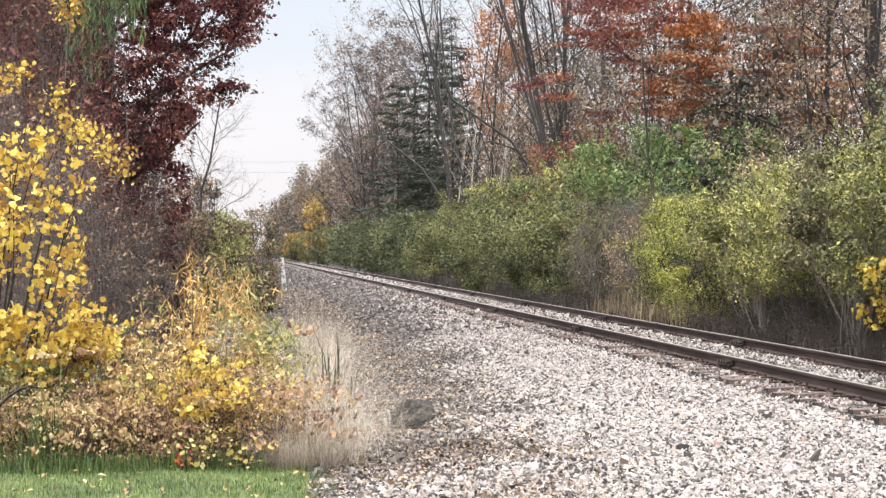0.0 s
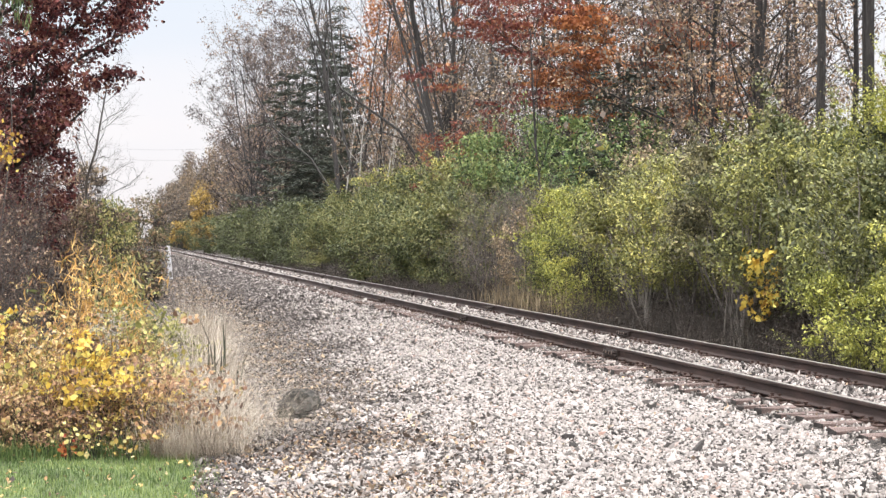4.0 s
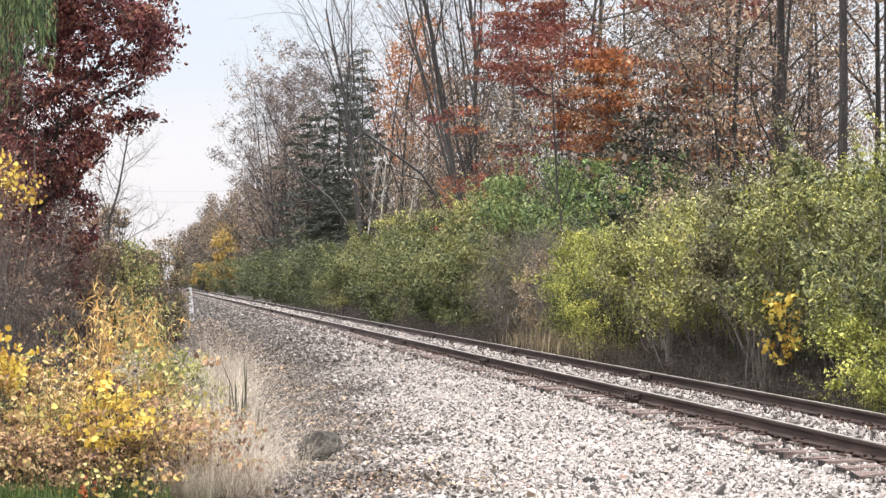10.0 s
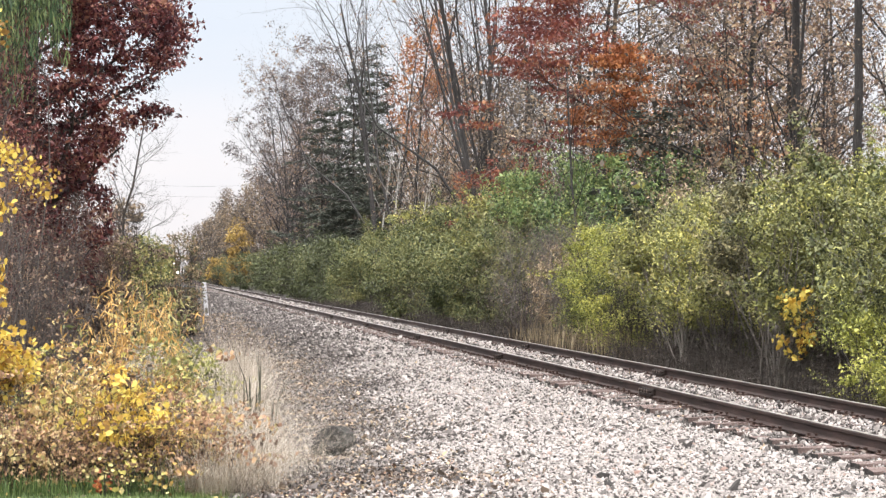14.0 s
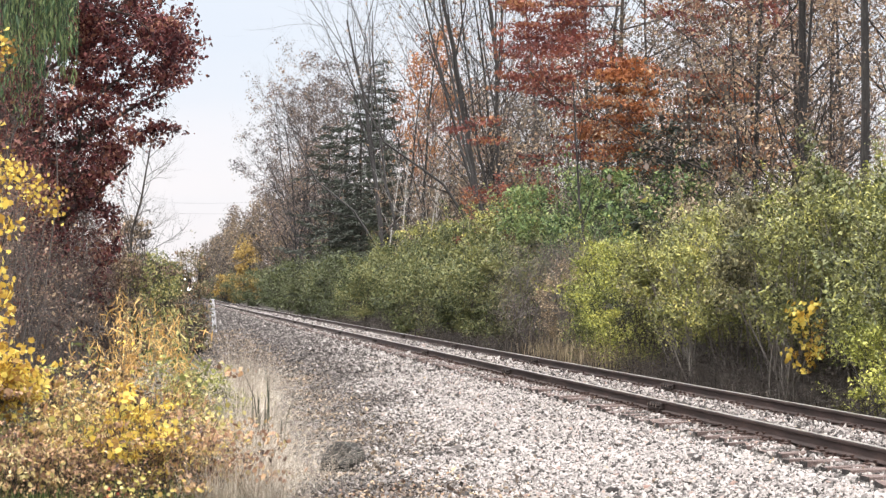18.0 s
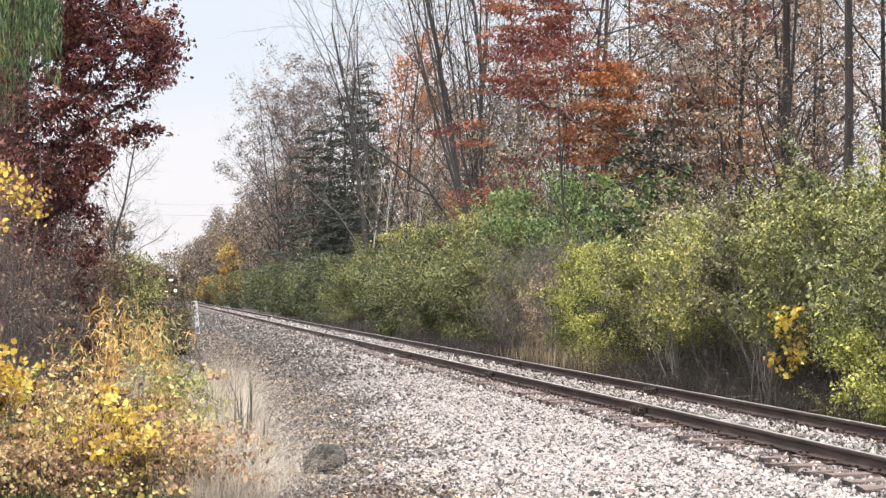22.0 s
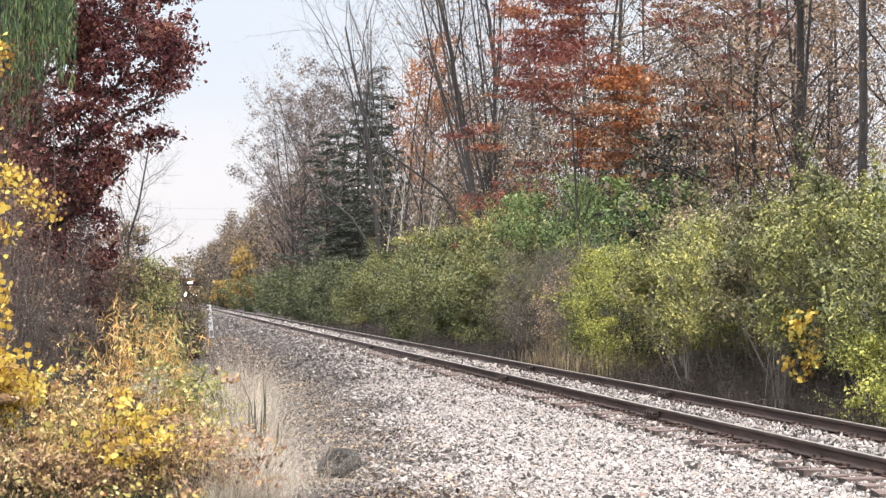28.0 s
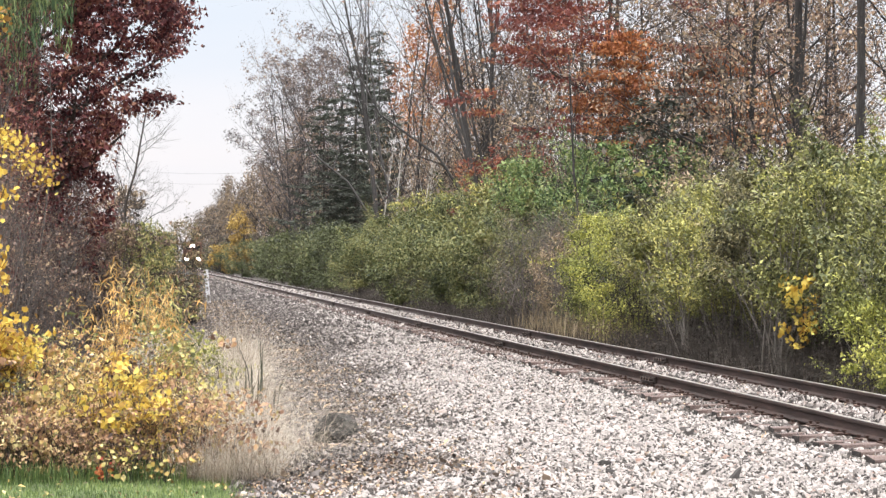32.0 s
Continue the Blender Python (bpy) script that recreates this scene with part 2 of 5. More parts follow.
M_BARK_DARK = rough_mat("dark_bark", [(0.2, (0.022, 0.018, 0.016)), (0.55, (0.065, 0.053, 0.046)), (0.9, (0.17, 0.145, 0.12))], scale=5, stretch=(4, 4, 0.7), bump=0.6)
M_BARK_PALE = rough_mat("pale_stem_bark", [(0.2, (0.12, 0.105, 0.093)), (0.6, (0.26, 0.234, 0.21)), (0.9, (0.40, 0.37, 0.33))], scale=6, stretch=(4, 4, 0.8), bump=0.4)
M_BIRCH = rough_mat("white_birch_bark", [(0.25, (0.10, 0.09, 0.08)), (0.45, (0.50, 0.48, 0.45)), (0.9, (0.68, 0.66, 0.62))], scale=3, stretch=(1, 1, 5), bump=0.3)
M_RAIL_SIDE = rough_mat("rusted_rail_steel", [(0.2, (0.02, 0.0125, 0.011)), (0.55, (0.048, 0.030, 0.026)), (0.9, (0.10, 0.064, 0.054))], scale=3, stretch=(3, 0.5, 3), rough=0.75, bump=0.2, metal=0.2)
M_RAIL_TOP = rough_mat("worn_rail_head", [(0.2, (0.42, 0.38, 0.36)), (0.6, (0.56, 0.53, 0.51)), (0.9, (0.68, 0.66, 0.65))], scale=2, stretch=(6, 0.4, 3), rough=0.3, bump=0.06, metal=0.85)
M_TIE = rough_mat("weathered_tie_timber", [(0.2, (0.045, 0.032, 0.029)), (0.55, (0.18, 0.13, 0.117)), (0.9, (0.40, 0.315, 0.29))], scale=2.5, stretch=(1, 7, 7), rough=0.92, bump=0.8)
# tie end faces, much darker than the tops
M_TIE_END = rough_mat("near_black_end_grain", [(0.2, (0.012, 0.010, 0.010)), (0.6, (0.03, 0.025, 0.023)), (0.9, (0.07, 0.058, 0.052))], scale=9, rough=0.95, bump=0.8)
M_PLATE = rough_mat("rusty_iron", [(0.2, (0.03, 0.018, 0.015)), (0.6, (0.075, 0.042, 0.033)), (0.9, (0.14, 0.08, 0.06))], scale=12, rough=0.85, bump=0.3, metal=0.2)
M_JOINT = rough_mat("old_joint_iron", [(0.2, (0.010, 0.007, 0.006)), (0.6, (0.028, 0.018, 0.015)), (0.9, (0.07, 0.045, 0.036))], scale=14, rough=0.8, bump=0.4, metal=0.2)
M_BOLT = rough_mat("worn_rusty_bolt", [(0.2, (0.10, 0.07, 0.058)), (0.6, (0.20, 0.15, 0.125)), (0.9, (0.32, 0.26, 0.23))], scale=20, rough=0.7, bump=0.3, metal=0.3)
M_ROCK = rough_mat("grey_rock", [(0.2, (0.016, 0.014, 0.013)), (0.6, (0.05, 0.047, 0.042)), (0.9, (0.16, 0.15, 0.128))], scale=9, rough=0.9, bump=0.6)
M_POST = rough_mat("peeling_white_paint", [(0.40, (0.13, 0.115, 0.10)), (0.49, (0.66, 0.66, 0.69)), (0.9, (0.84, 0.84, 0.86))], scale=6, stretch=(1, 1, 0.7), rough=0.6, bump=0.2)


def stone_mat(name, stops):
    m, ns, ls, b = nodes_of(name)
    geo = ns.new("ShaderNodeNewGeometry")
    r = ramp_of(ns, stops)
    nz = ns.new("ShaderNodeTexNoise")
    nz.inputs["Scale"].default_value, nz.inputs["Detail"].default_value = 60.0, 4.0
    ls.new(geo.outputs["Position"], nz.inputs["Vector"])
    ls.new(geo.outputs["Random Per Island"], r.inputs["Fac"])
    mx = ns.new("ShaderNodeMix")
    mx.data_type, mx.blend_type = "RGBA", "MULTIPLY"
    mx.inputs["Factor"].default_value = 0.5
    r2 = ramp_of(ns, [(0.3, (0.6, 0.57, 0.54)), (0.6, (1, 1, 1))])
    ls.new(nz.outputs["Fac"], r2.inputs["Fac"])
    ls.new(r.outputs["Color"], mx.inputs["A"])
    ls.new(r2.outputs["Color"], mx.inputs["B"])
    ls.new(mx.outputs["Result"], b.inputs["Base Color"])
    b.inputs["Roughness"].default_value = 0.9
    return m


M_STONE = stone_mat("crushed_limestone", [(0.0, (0.03, 0.027, 0.026)), (0.20, (0.085, 0.077, 0.073)), (0.34, (0.30, 0.274, 0.262)), (0.68, (0.49, 0.452, 0.43)), (0.95, (0.62, 0.578, 0.555)), (1.0, (0.36, 0.235, 0.19))])
M_STONE_DIRTY = stone_mat("soil_stained_limestone", [(0.0, (0.02, 0.017, 0.016)), (0.38, (0.055, 0.047, 0.044)), (0.65, (0.135, 0.118, 0.112)), (0.9, (0.29, 0.262, 0.25)), (1.0, (0.46, 0.42, 0.40))])


def ballast_mat(name):
    """Packed crushed stone: cells of stone with painted shade in the gaps, drifting in tone over metres."""
    m, ns, ls, b = nodes_of(name)
    geo = ns.new("ShaderNodeNewGeometry")
    vo = ns.new("ShaderNodeTexVoronoi")
    vo.inputs["Scale"].default_value = 32.0
    ve = ns.new("ShaderNodeTexVoronoi")
    ve.feature = "DISTANCE_TO_EDGE"
    ve.inputs["Scale"].default_value = 32.0
    nz = ns.new("ShaderNodeTexNoise")
    nz.inputs["Scale"].default_value, nz.inputs["Detail"].default_value = 1.6, 8.0
    nz.inputs["Roughness"].default_value = 0.75
    for n in (vo, ve, nz):
        ls.new(geo.outputs["Position"], n.inputs["Vector"])
    sep = ns.new("ShaderNodeSeparateColor")
    ls.new(vo.outputs["Color"], sep.inputs["Color"])
    # cell tones kept dark: the bed stands for shade between the loose stones
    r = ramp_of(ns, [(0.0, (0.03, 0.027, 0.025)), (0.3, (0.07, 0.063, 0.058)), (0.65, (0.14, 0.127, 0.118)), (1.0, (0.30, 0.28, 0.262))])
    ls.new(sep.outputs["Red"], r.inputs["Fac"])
    # near-black cell edges paint the shade between stones
    gap_shade = ramp_of(ns, [(0.0, (0.07, 0.06, 0.055)), (0.22, (1, 1, 1))])
    ls.new(ve.outputs["Distance"], gap_shade.inputs["Fac"])
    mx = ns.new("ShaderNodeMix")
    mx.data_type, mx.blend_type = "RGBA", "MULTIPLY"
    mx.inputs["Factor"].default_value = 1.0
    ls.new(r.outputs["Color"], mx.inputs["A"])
    ls.new(gap_shade.outputs["Color"], mx.inputs["B"])
    tone = ramp_of(ns, [(0.36, (0.42, 0.37, 0.33)), (0.5, (0.85, 0.80, 0.77)), (0.62, (1, 1, 1))])
    ls.new(nz.outputs["Fac"], tone.inputs["Fac"])
    mt = ns.new("ShaderNodeMix")
    mt.data_type, mt.blend_type = "RGBA", "MULTIPLY"
    mt.inputs["Factor"].default_value = 1.0
    dirt = ns.new("ShaderNodeTexNoise")  # the soil-stained verge of the bed
    dirt.inputs["Scale"].default_value, dirt.inputs["Detail"].default_value = 0.8, 4.0
    ls.new(geo.outputs["Position"], dirt.inputs["Vector"])
    sx = ns.new("ShaderNodeSeparateXYZ")
    ls.new(geo.outputs["Position"], sx.inputs["Vector"])
    edge = math_node(ns, ls, "ADD", sx.outputs["X"], math_node(ns, ls, "MULTIPLY", dirt.outputs["Fac"], 2.2))
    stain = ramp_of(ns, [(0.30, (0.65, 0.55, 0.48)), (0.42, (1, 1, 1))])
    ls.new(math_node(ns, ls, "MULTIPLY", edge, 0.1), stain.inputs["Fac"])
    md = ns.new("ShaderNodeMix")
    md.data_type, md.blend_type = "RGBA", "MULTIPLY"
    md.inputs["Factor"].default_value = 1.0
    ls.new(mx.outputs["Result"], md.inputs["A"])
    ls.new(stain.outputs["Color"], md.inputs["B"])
    mx = md
    ls.new(mx.outputs["Result"], mt.inputs["A"])
    ls.new(tone.outputs["Color"], mt.inputs["B"])
    ls.new(mt.outputs["Result"], b.inputs["Base Color"])
    bp = ns.new("ShaderNodeBump")
    bp.inputs["Strength"].default_value, bp.inputs["Distance"].default_value = 0.9, 0.03
    ls.new(ve.outputs["Distance"], bp.inputs["Height"])
    ls.new(bp.outputs["Normal"], b.inputs["Normal"])
    b.inputs["Roughness"].default_value = 0.92
    return m


M_BALLAST = ballast_mat("packed_ballast_with_gap_shade")
M_SOIL = rough_mat("leafy_soil", [(0.15, (0.014, 0.012, 0.010)), (0.5, (0.036, 0.029, 0.024)), (0.75, (0.068, 0.054, 0.041)), (0.95, (0.13, 0.104, 0.074))], scale=1.3, fine=22, bump=0.8, dist=0.05)
M_LAWN = rough_mat("lawn_turf", [(0.2, (0.055, 0.065, 0.03)), (0.55, (0.11, 0.15, 0.055)), (0.9, (0.20, 0.26, 0.095))], scale=3, fine=60, bump=0.7, dist=0.03)


def plain_mat(name, colour, rough=0.5, metal=0.0, emit=None, power=0.0):
    m, ns, ls, b = nodes_of(name)
    b.inputs["Base Color"].default_value = (*colour, 1)
    b.inputs["Roughness"].default_value, b.inputs["Metallic"].default_value = rough, metal
    if emit:
        b.inputs["Emission Color"].default_value, b.inputs["Emission Strength"].default_value = (*emit, 1), power
    return m


# ---------------------------------------------------------------- mesh tools
def mesh_np(name, verts, faces, material, smooth=False):
    """A mesh from arrays: verts (n, 3), faces (m, k)."""
    me = bpy.data.meshes.new(name)
    v, f = np.asarray(verts, np.float32), np.asarray(faces, np.int32)
    me.vertices.add(len(v))
    me.vertices.foreach_set("co", v.ravel())
    me.loops.add(f.size)
    me.loops.foreach_set("vertex_index", f.ravel())
    me.polygons.add(len(f))
    me.polygons.foreach_set("loop_start", np.arange(len(f), dtype=np.int32) * f.shape[1])
    me.polygons.foreach_set("loop_total", np.full(len(f), f.shape[1], np.int32))
    if smooth:
        me.polygons.foreach_set("use_smooth", np.ones(len(f), bool))
    me.materials.append(material)
    me.update(calc_edges=True)
    return me


def unit(a):
    return a / (np.linalg.norm(a, axis=-1, keepdims=True) + 1e-9)


def child(name, me, parent, label=""):
    ob = new(name, me)
    ob.parent = parent
    return tagged(ob, label)


def part(name, bm, material, parent, label=""):
    me = bpy.data.meshes.new(name)
    bm.to_mesh(me)
    bm.free()
    me.materials.append(material)
    return child(name, me, parent, label)


def thing(name, m, label, category, group=""):
    ob = new(name)
    ob.matrix_basis = m
    ob.empty_display_size = 0.2
    return tagged(ob, label, category, group)


def box(bm, x0, x1, y0, y1, z0, z1, bevel=0.0):
    r = bmesh.ops.create_cube(bm, size=1, matrix=Matrix.LocRotScale(((x0 + x1) / 2, (y0 + y1) / 2, (z0 + z1) / 2), None, (x1 - x0, y1 - y0, z1 - z0)))
    if bevel:
        es = list({e for v in r["verts"] for e in v.link_edges})
        bmesh.ops.bevel(bm, geom=es, offset=bevel, segments=2, affect="EDGES", profile=0.6)


def tubes(lines, sides=5):
    """Tapered tubes along lines of (points, radii)."""
    vs, fs, base, most = [], [], 0, sides
    for pts, rad in lines:
        p, r = np.asarray(pts, float), np.asarray(rad, float)
        sides = most if r[0] > 0.03 else 3
        ang = np.arange(sides) * 2 * np.pi / sides
        n = len(p)
        d = unit(np.gradient(p, axis=0))
        ref = np.where(np.abs(d[:, 2:3]) > 0.9, np.array([[1.0, 0, 0]]), np.array([[0, 0, 1.0]]))
        u = unit(np.cross(d, ref))
        w = np.cross(d, u)
        ring = p[:, None] + r[:, None, None] * (np.cos(ang)[None, :, None] * u[:, None] + np.sin(ang)[None, :, None] * w[:, None])
        vs.append(ring.reshape(-1, 3))
        i = (np.arange(n - 1)[:, None] * sides + np.arange(sides)[None]).ravel()
        j = (np.arange(n - 1)[:, None] * sides + (np.arange(sides)[None] + 1) % sides).ravel()
        fs.append(np.stack([i, j, j + sides, i + sides], 1) + base)
        base += n * sides
    return np.concatenate(vs), np.concatenate(fs)


def leaves(rng, p, size, axis=None, wide=0.55, droop=0.3, jitter=0.35, flat=0.4):
    """Folded four-cornered leaves at the points p."""
    n = len(p)
    s = size * np.exp(rng.normal(0, jitter, n))[:, None]
    a = rng.normal(0, 1, (n, 3)) if axis is None else axis + rng.normal(0, 0.45, (n, 3))
    a[:, 2] -= droop
    a = unit(a)
    nn = rng.normal(0, 1, (n, 3))
    nn[:, 2] += flat * 2
    b = unit(np.cross(a, nn))
    c = np.cross(b, a)
    v = np.stack([p - a * s * 0.5, p + b * s * wide * 0.5 + c * s * 0.12, p + a * s * 0.5, p - b * s * wide * 0.5 + c * s * 0.12], 1)
    return v.reshape(-1, 3), np.arange(n * 4).reshape(n, 4)


def clustered(rng, tips, n, per, spread):
    """Points in tight tufts round some of the tips."""
    c = tips[rng.integers(0, len(tips), n // per)]
    return np.repeat(c, per, 0) + rng.normal(0, 1, (len(c) * per, 3)) * np.asarray(spread)


LOBES = [(0.0, -0.42), (0.20, -0.36), (0.44, -0.24), (0.38, -0.04), (0.48, 0.18), (0.26, 0.26), (0.0, 0.52), (-0.26, 0.26), (-0.48, 0.18), (-0.38, -0.04), (-0.44, -0.24), (-0.20, -0.36)]


def lobed_leaves(rng, p, size):
    """Broad lobed leaves, each a slightly cupped fan."""
    n, k = len(p), len(LOBES)
    s = (size * np.exp(rng.normal(0, 0.25, n)))[:, None, None]
    a = rng.normal(0, 1, (n, 3))
    a[:, 2] -= 0.8
    a = unit(a)
    nn = rng.normal(0, 1.0, (n, 3)) + np.array([0.0, -0.45, 0.55])
    b = unit(np.cross(a, nn))
    c = np.cross(b, a)
    lob = np.array(LOBES)
    rim = p[:, None] + s * (lob[None, :, 1:2] * a[:, None] + lob[None, :, 0:1] * b[:, None] + (np.abs(lob[None, :, 0:1]) * 0.35) * c[:, None])
    v = np.concatenate([p[:, None], rim], 1).reshape(-1, 3)
    i = np.arange(k)
    tri = np.stack([np.zeros(k, int), i + 1, (i + 1) % k + 1], 1)
    f = (np.arange(n)[:, None, None] * (k + 1) + tri[None]).reshape(-1, 3)
    return v, f


def blades(rng, p, height, width, lean=0.5, jitter=0.3):
    """Bent grass blades: a quad and a tip each."""
    n = len(p)
    h = (height * np.exp(rng.normal(0, jitter, n)))[:, None]
    az = rng.uniform(0, 2 * np.pi, n)
    d = np.stack([np.cos(az), np.sin(az), np.zeros(n)], 1)
    side = np.stack([-np.sin(az), np.cos(az), np.zeros(n)], 1) * width * 0.5
    ln = np.abs(rng.normal(0, lean, n))[:, None]
    up = np.array([[0, 0, 1.0]])
    m = p + up * h * 0.55 + d * h * ln * 0.25
    t = p + up * h * (1 - 0.35 * np.minimum(ln, 1)) + d * h * ln * 0.8
    v = np.stack([p - side, p + side, m + side * 0.8, m - side * 0.8, t], 1).reshape(-1, 3)
    b5 = np.arange(n)[:, None] * 5
    f = np.concatenate([b5 + np.array([[0, 1, 2]]), b5 + np.array([[0, 2, 3]]), b5 + np.array([[3, 2, 4]])])
    return v, f


def gathered(pieces):
    at = np.cumsum([0] + [len(v) for v, _ in pieces[:-1]])
    return np.concatenate([v for v, _ in pieces]), np.concatenate([f + o for (_, f), o in zip(pieces, at)])


# ---------------------------------------------------------------- plants
def curve_to(rng, a, b, bow=0.15, n=5):
    a, b = np.asarray(a, float), np.asarray(b, float)
    ln = np.linalg.norm(b - a)
    mid = (a + b) / 2 + rng.normal(0, bow, 3) * ln * 0.5 + np.array([0, 0, bow * ln * 0.6])
    t = np.linspace(0, 1, n)[:, None]
    return (1 - t) ** 2 * a + 2 * t * (1 - t) * mid + t * t * b


def clump_plant(seed, h, wx, wy, low, clumps, per, leaf, radius, stem, single=False, wide=0.55, droop=0.3, fill=0.5, twigs=4, shell=0.45, shoots=0, feet=1.0, flat=0.4, crowns=0):
    """Stems that end in clumps of leaves inside an uneven round envelope. Returns the woody lines and the leaf arrays."""
    rng = np.random.default_rng(seed)
    az = rng.uniform(0, 2 * np.pi, clumps)
    zz = rng.uniform(0, 1, clumps)
    rr = rng.uniform(shell, 1.0, clumps) * np.sqrt(np.clip(1 - (np.abs(zz - 0.45) / 0.62) ** 2.2, 0.06, 1))
    lump = 1 + 0.22 * np.sin(az * 2.3 + seed) + 0.16 * np.sin(az * 5.1 + zz * 7 + seed * 2)
    c = np.stack([np.cos(az) * rr * wx * lump, np.sin(az) * rr * wy * lump, h * (low + (1 - low) * zz * (0.86 + 0.14 * lump))], 1)
    lines, roots = [], []
    heads = np.stack([rng.uniform(-0.6, 0.6, max(crowns, 1)) * wx, rng.uniform(-0.6, 0.6, max(crowns, 1)) * wy], 1)
    if single:
        top = np.array([rng.normal(0, 0.04) * h, rng.normal(0, 0.04) * h, h * 0.92])
        tr = curve_to(rng, (0, 0, -0.1), top, 0.05, 8)
        lines.append((tr, np.linspace(stem, stem * 0.15, 8)))
    for i in range(clumps):
        if single:
            k = np.clip((c[i, 2] / h - rng.uniform(0.12, 0.32)), 0.08, 0.9) * 7
            a = tr[int(k)] + (tr[min(int(k) + 1, 7)] - tr[int(k)]) * (k - int(k))
            r0 = stem * 0.32
        else:
            a = np.array([c[i, 0] * 0.55 + rng.normal(0, wx * 0.18), c[i, 1] * 0.55 + rng.normal(0, wy * 0.18), -0.05])
            r0 = stem * rng.uniform(0.5, 1)
            if crowns:  # stems rise in sheaves from a few stools
                d = np.linalg.norm(heads - c[i, :2], axis=1) + rng.uniform(0, 0.5, crowns)
                a[:2] = heads[np.argmin(d)] + rng.normal(0, 0.09, 2)
        if not single and i > clumps * feet:  # this clump hangs on an earlier stem
            k = rng.integers(0, max(1, int(clumps * feet)))
            a, r0 = roots[k][rng.integers(2, 4)], r0 * 0.5
        ln = curve_to(rng, a, c[i], 0.16, 5)
        roots.append(ln)
        lines.append((ln, np.linspace(r0, r0 * 0.25, 5)))
        for _ in range(twigs):
            e = c[i] + rng.normal(0, radius * 0.8, 3)
            s0 = ln[3] + (ln[4] - ln[3]) * rng.uniform(0, 0.8)
            lines.append((curve_to(rng, s0, e, 0.2, 3), np.array([r0 * 0.25, r0 * 0.16, r0 * 0.06])))
    sp, sa = [], []
    for _ in range(shoots):  # long leafy shoots that break the outline
        i = rng.integers(0, clumps)
        out = unit(np.array([c[i, 0], c[i, 1], 0.5 * h * rng.uniform(0.3, 1.6)]) + rng.normal(0, 0.3, 3))
        ln = curve_to(rng, c[i], c[i] + out * radius * rng.uniform(1.4, 3.2), 0.12, 5)
        lines.append((ln, np.linspace(stem * 0.2, stem * 0.07, 5)))
        t = rng.uniform(0.1, 1, per // 4)
        sp.append(np.stack([np.interp(t, np.linspace(0, 1, 5), ln[:, j]) for j in range(3)], 1) + rng.normal(0, leaf * 0.9, (len(t), 3)))
    rad = radius * rng.uniform(0.45, 1.5, clumps)
    which = rng.integers(0, clumps, clumps * per)
    off = rng.normal(0, 1, (len(which), 3))
    off = unit(off) * (rng.uniform(0, 1, (len(which), 1)) ** fill)
    p = c[which] + off * rad[which][:, None] * np.array([1.15, 1.15, 0.7])
    p = np.concatenate([p, *sp])
    p = p[p[:, 2] > 0.05]
    v, f = leaves(rng, p, leaf, wide=wide, droop=droop, flat=flat)
    return lines, v, f


def bare_tree(seed, h, r, kids=(13, 6, 5), angle=(38, 42, 45), first=0.28, ratio=(0.5, 0.5, 0.5), up=0.12, lean=(0, 0), wig=0.09, sway=0.35):
    """A leafless tree by branching. Returns the woody lines and the points of its fine twigs."""
    rng = np.random.default_rng(seed)
    lines, tips = [], []

    def grow(p, d, ln, rad, lv):
        n = 8 if lv == 0 else 5 if lv < 3 else 4
        pts, dd = [np.array(p, float)], np.array(d, float)
        for _ in range(n - 1):
            dd = dd + rng.normal(0, wig * (1 + lv * 0.5 if lv else sway), 3) + np.array([0, 0, up * (lv > 0)])
            dd /= np.linalg.norm(dd)
            pts.append(pts[-1] + dd * ln / (n - 1))
        pts = np.array(pts)
        lines.append((pts, rad * np.linspace(1, 0.12 if lv else 0.2, n) ** 0.8))
        if lv >= len(kids):
            tips.append(pts[1:])
            return
        az = rng.uniform(0, 6.28)
        for k in range(kids[lv]):
            t = (first if lv == 0 else 0.2) + (1 - (first if lv == 0 else 0.2)) * (k + rng.uniform(0.1, 0.9)) / kids[lv]
            i = min(int(t * (n - 1)), n - 2)
            q = pts[i] + (pts[i + 1] - pts[i]) * (t * (n - 1) - i)
            ax = unit(pts[i + 1] - pts[i])
            az += 2.4 + rng.normal(0, 0.5)
            u = unit(np.cross(ax, np.array([0.3, 0.2, 1.0]) if abs(ax[2]) < 0.9 else np.array([1.0, 0, 0])))
            w = np.cross(ax, u)
            al = radians(angle[lv] * rng.uniform(0.65, 1.25))
            nd = ax * math.cos(al) + (u * math.cos(az) + w * math.sin(az)) * math.sin(al)
            grow(q, nd, ln * ratio[lv] * rng.uniform(0.7, 1.2) * (1.1 - 0.45 * t), rad * (1 - 0.75 * t) * (0.5 if lv == 0 else 0.55), lv + 1)

    grow((0, 0, -0.15), unit(np.array([lean[0], lean[1], 1.0])), h, r, 0)
    return lines, np.concatenate(tips)


def plant(name, at, turn, wood, leafage, bark, leaf_material, label, category, group="", names=("wood", "foliage"), sides=4):
    ob = thing(name, pose(*at, 0, 0, turn), label, category, group)
    v, f = tubes(wood, sides)
    child(names[0], mesh_np(names[0], v, f, bark, True), ob)
    if leafage is not None:
        child(names[1], mesh_np(names[1], *leafage, leaf_material), ob)
    return ob


# ---------------------------------------------------------------- ground and ballast
def lerp_profile(x, knots):
    xs, zs = zip(*knots)
    return np.interp(x, xs, zs)


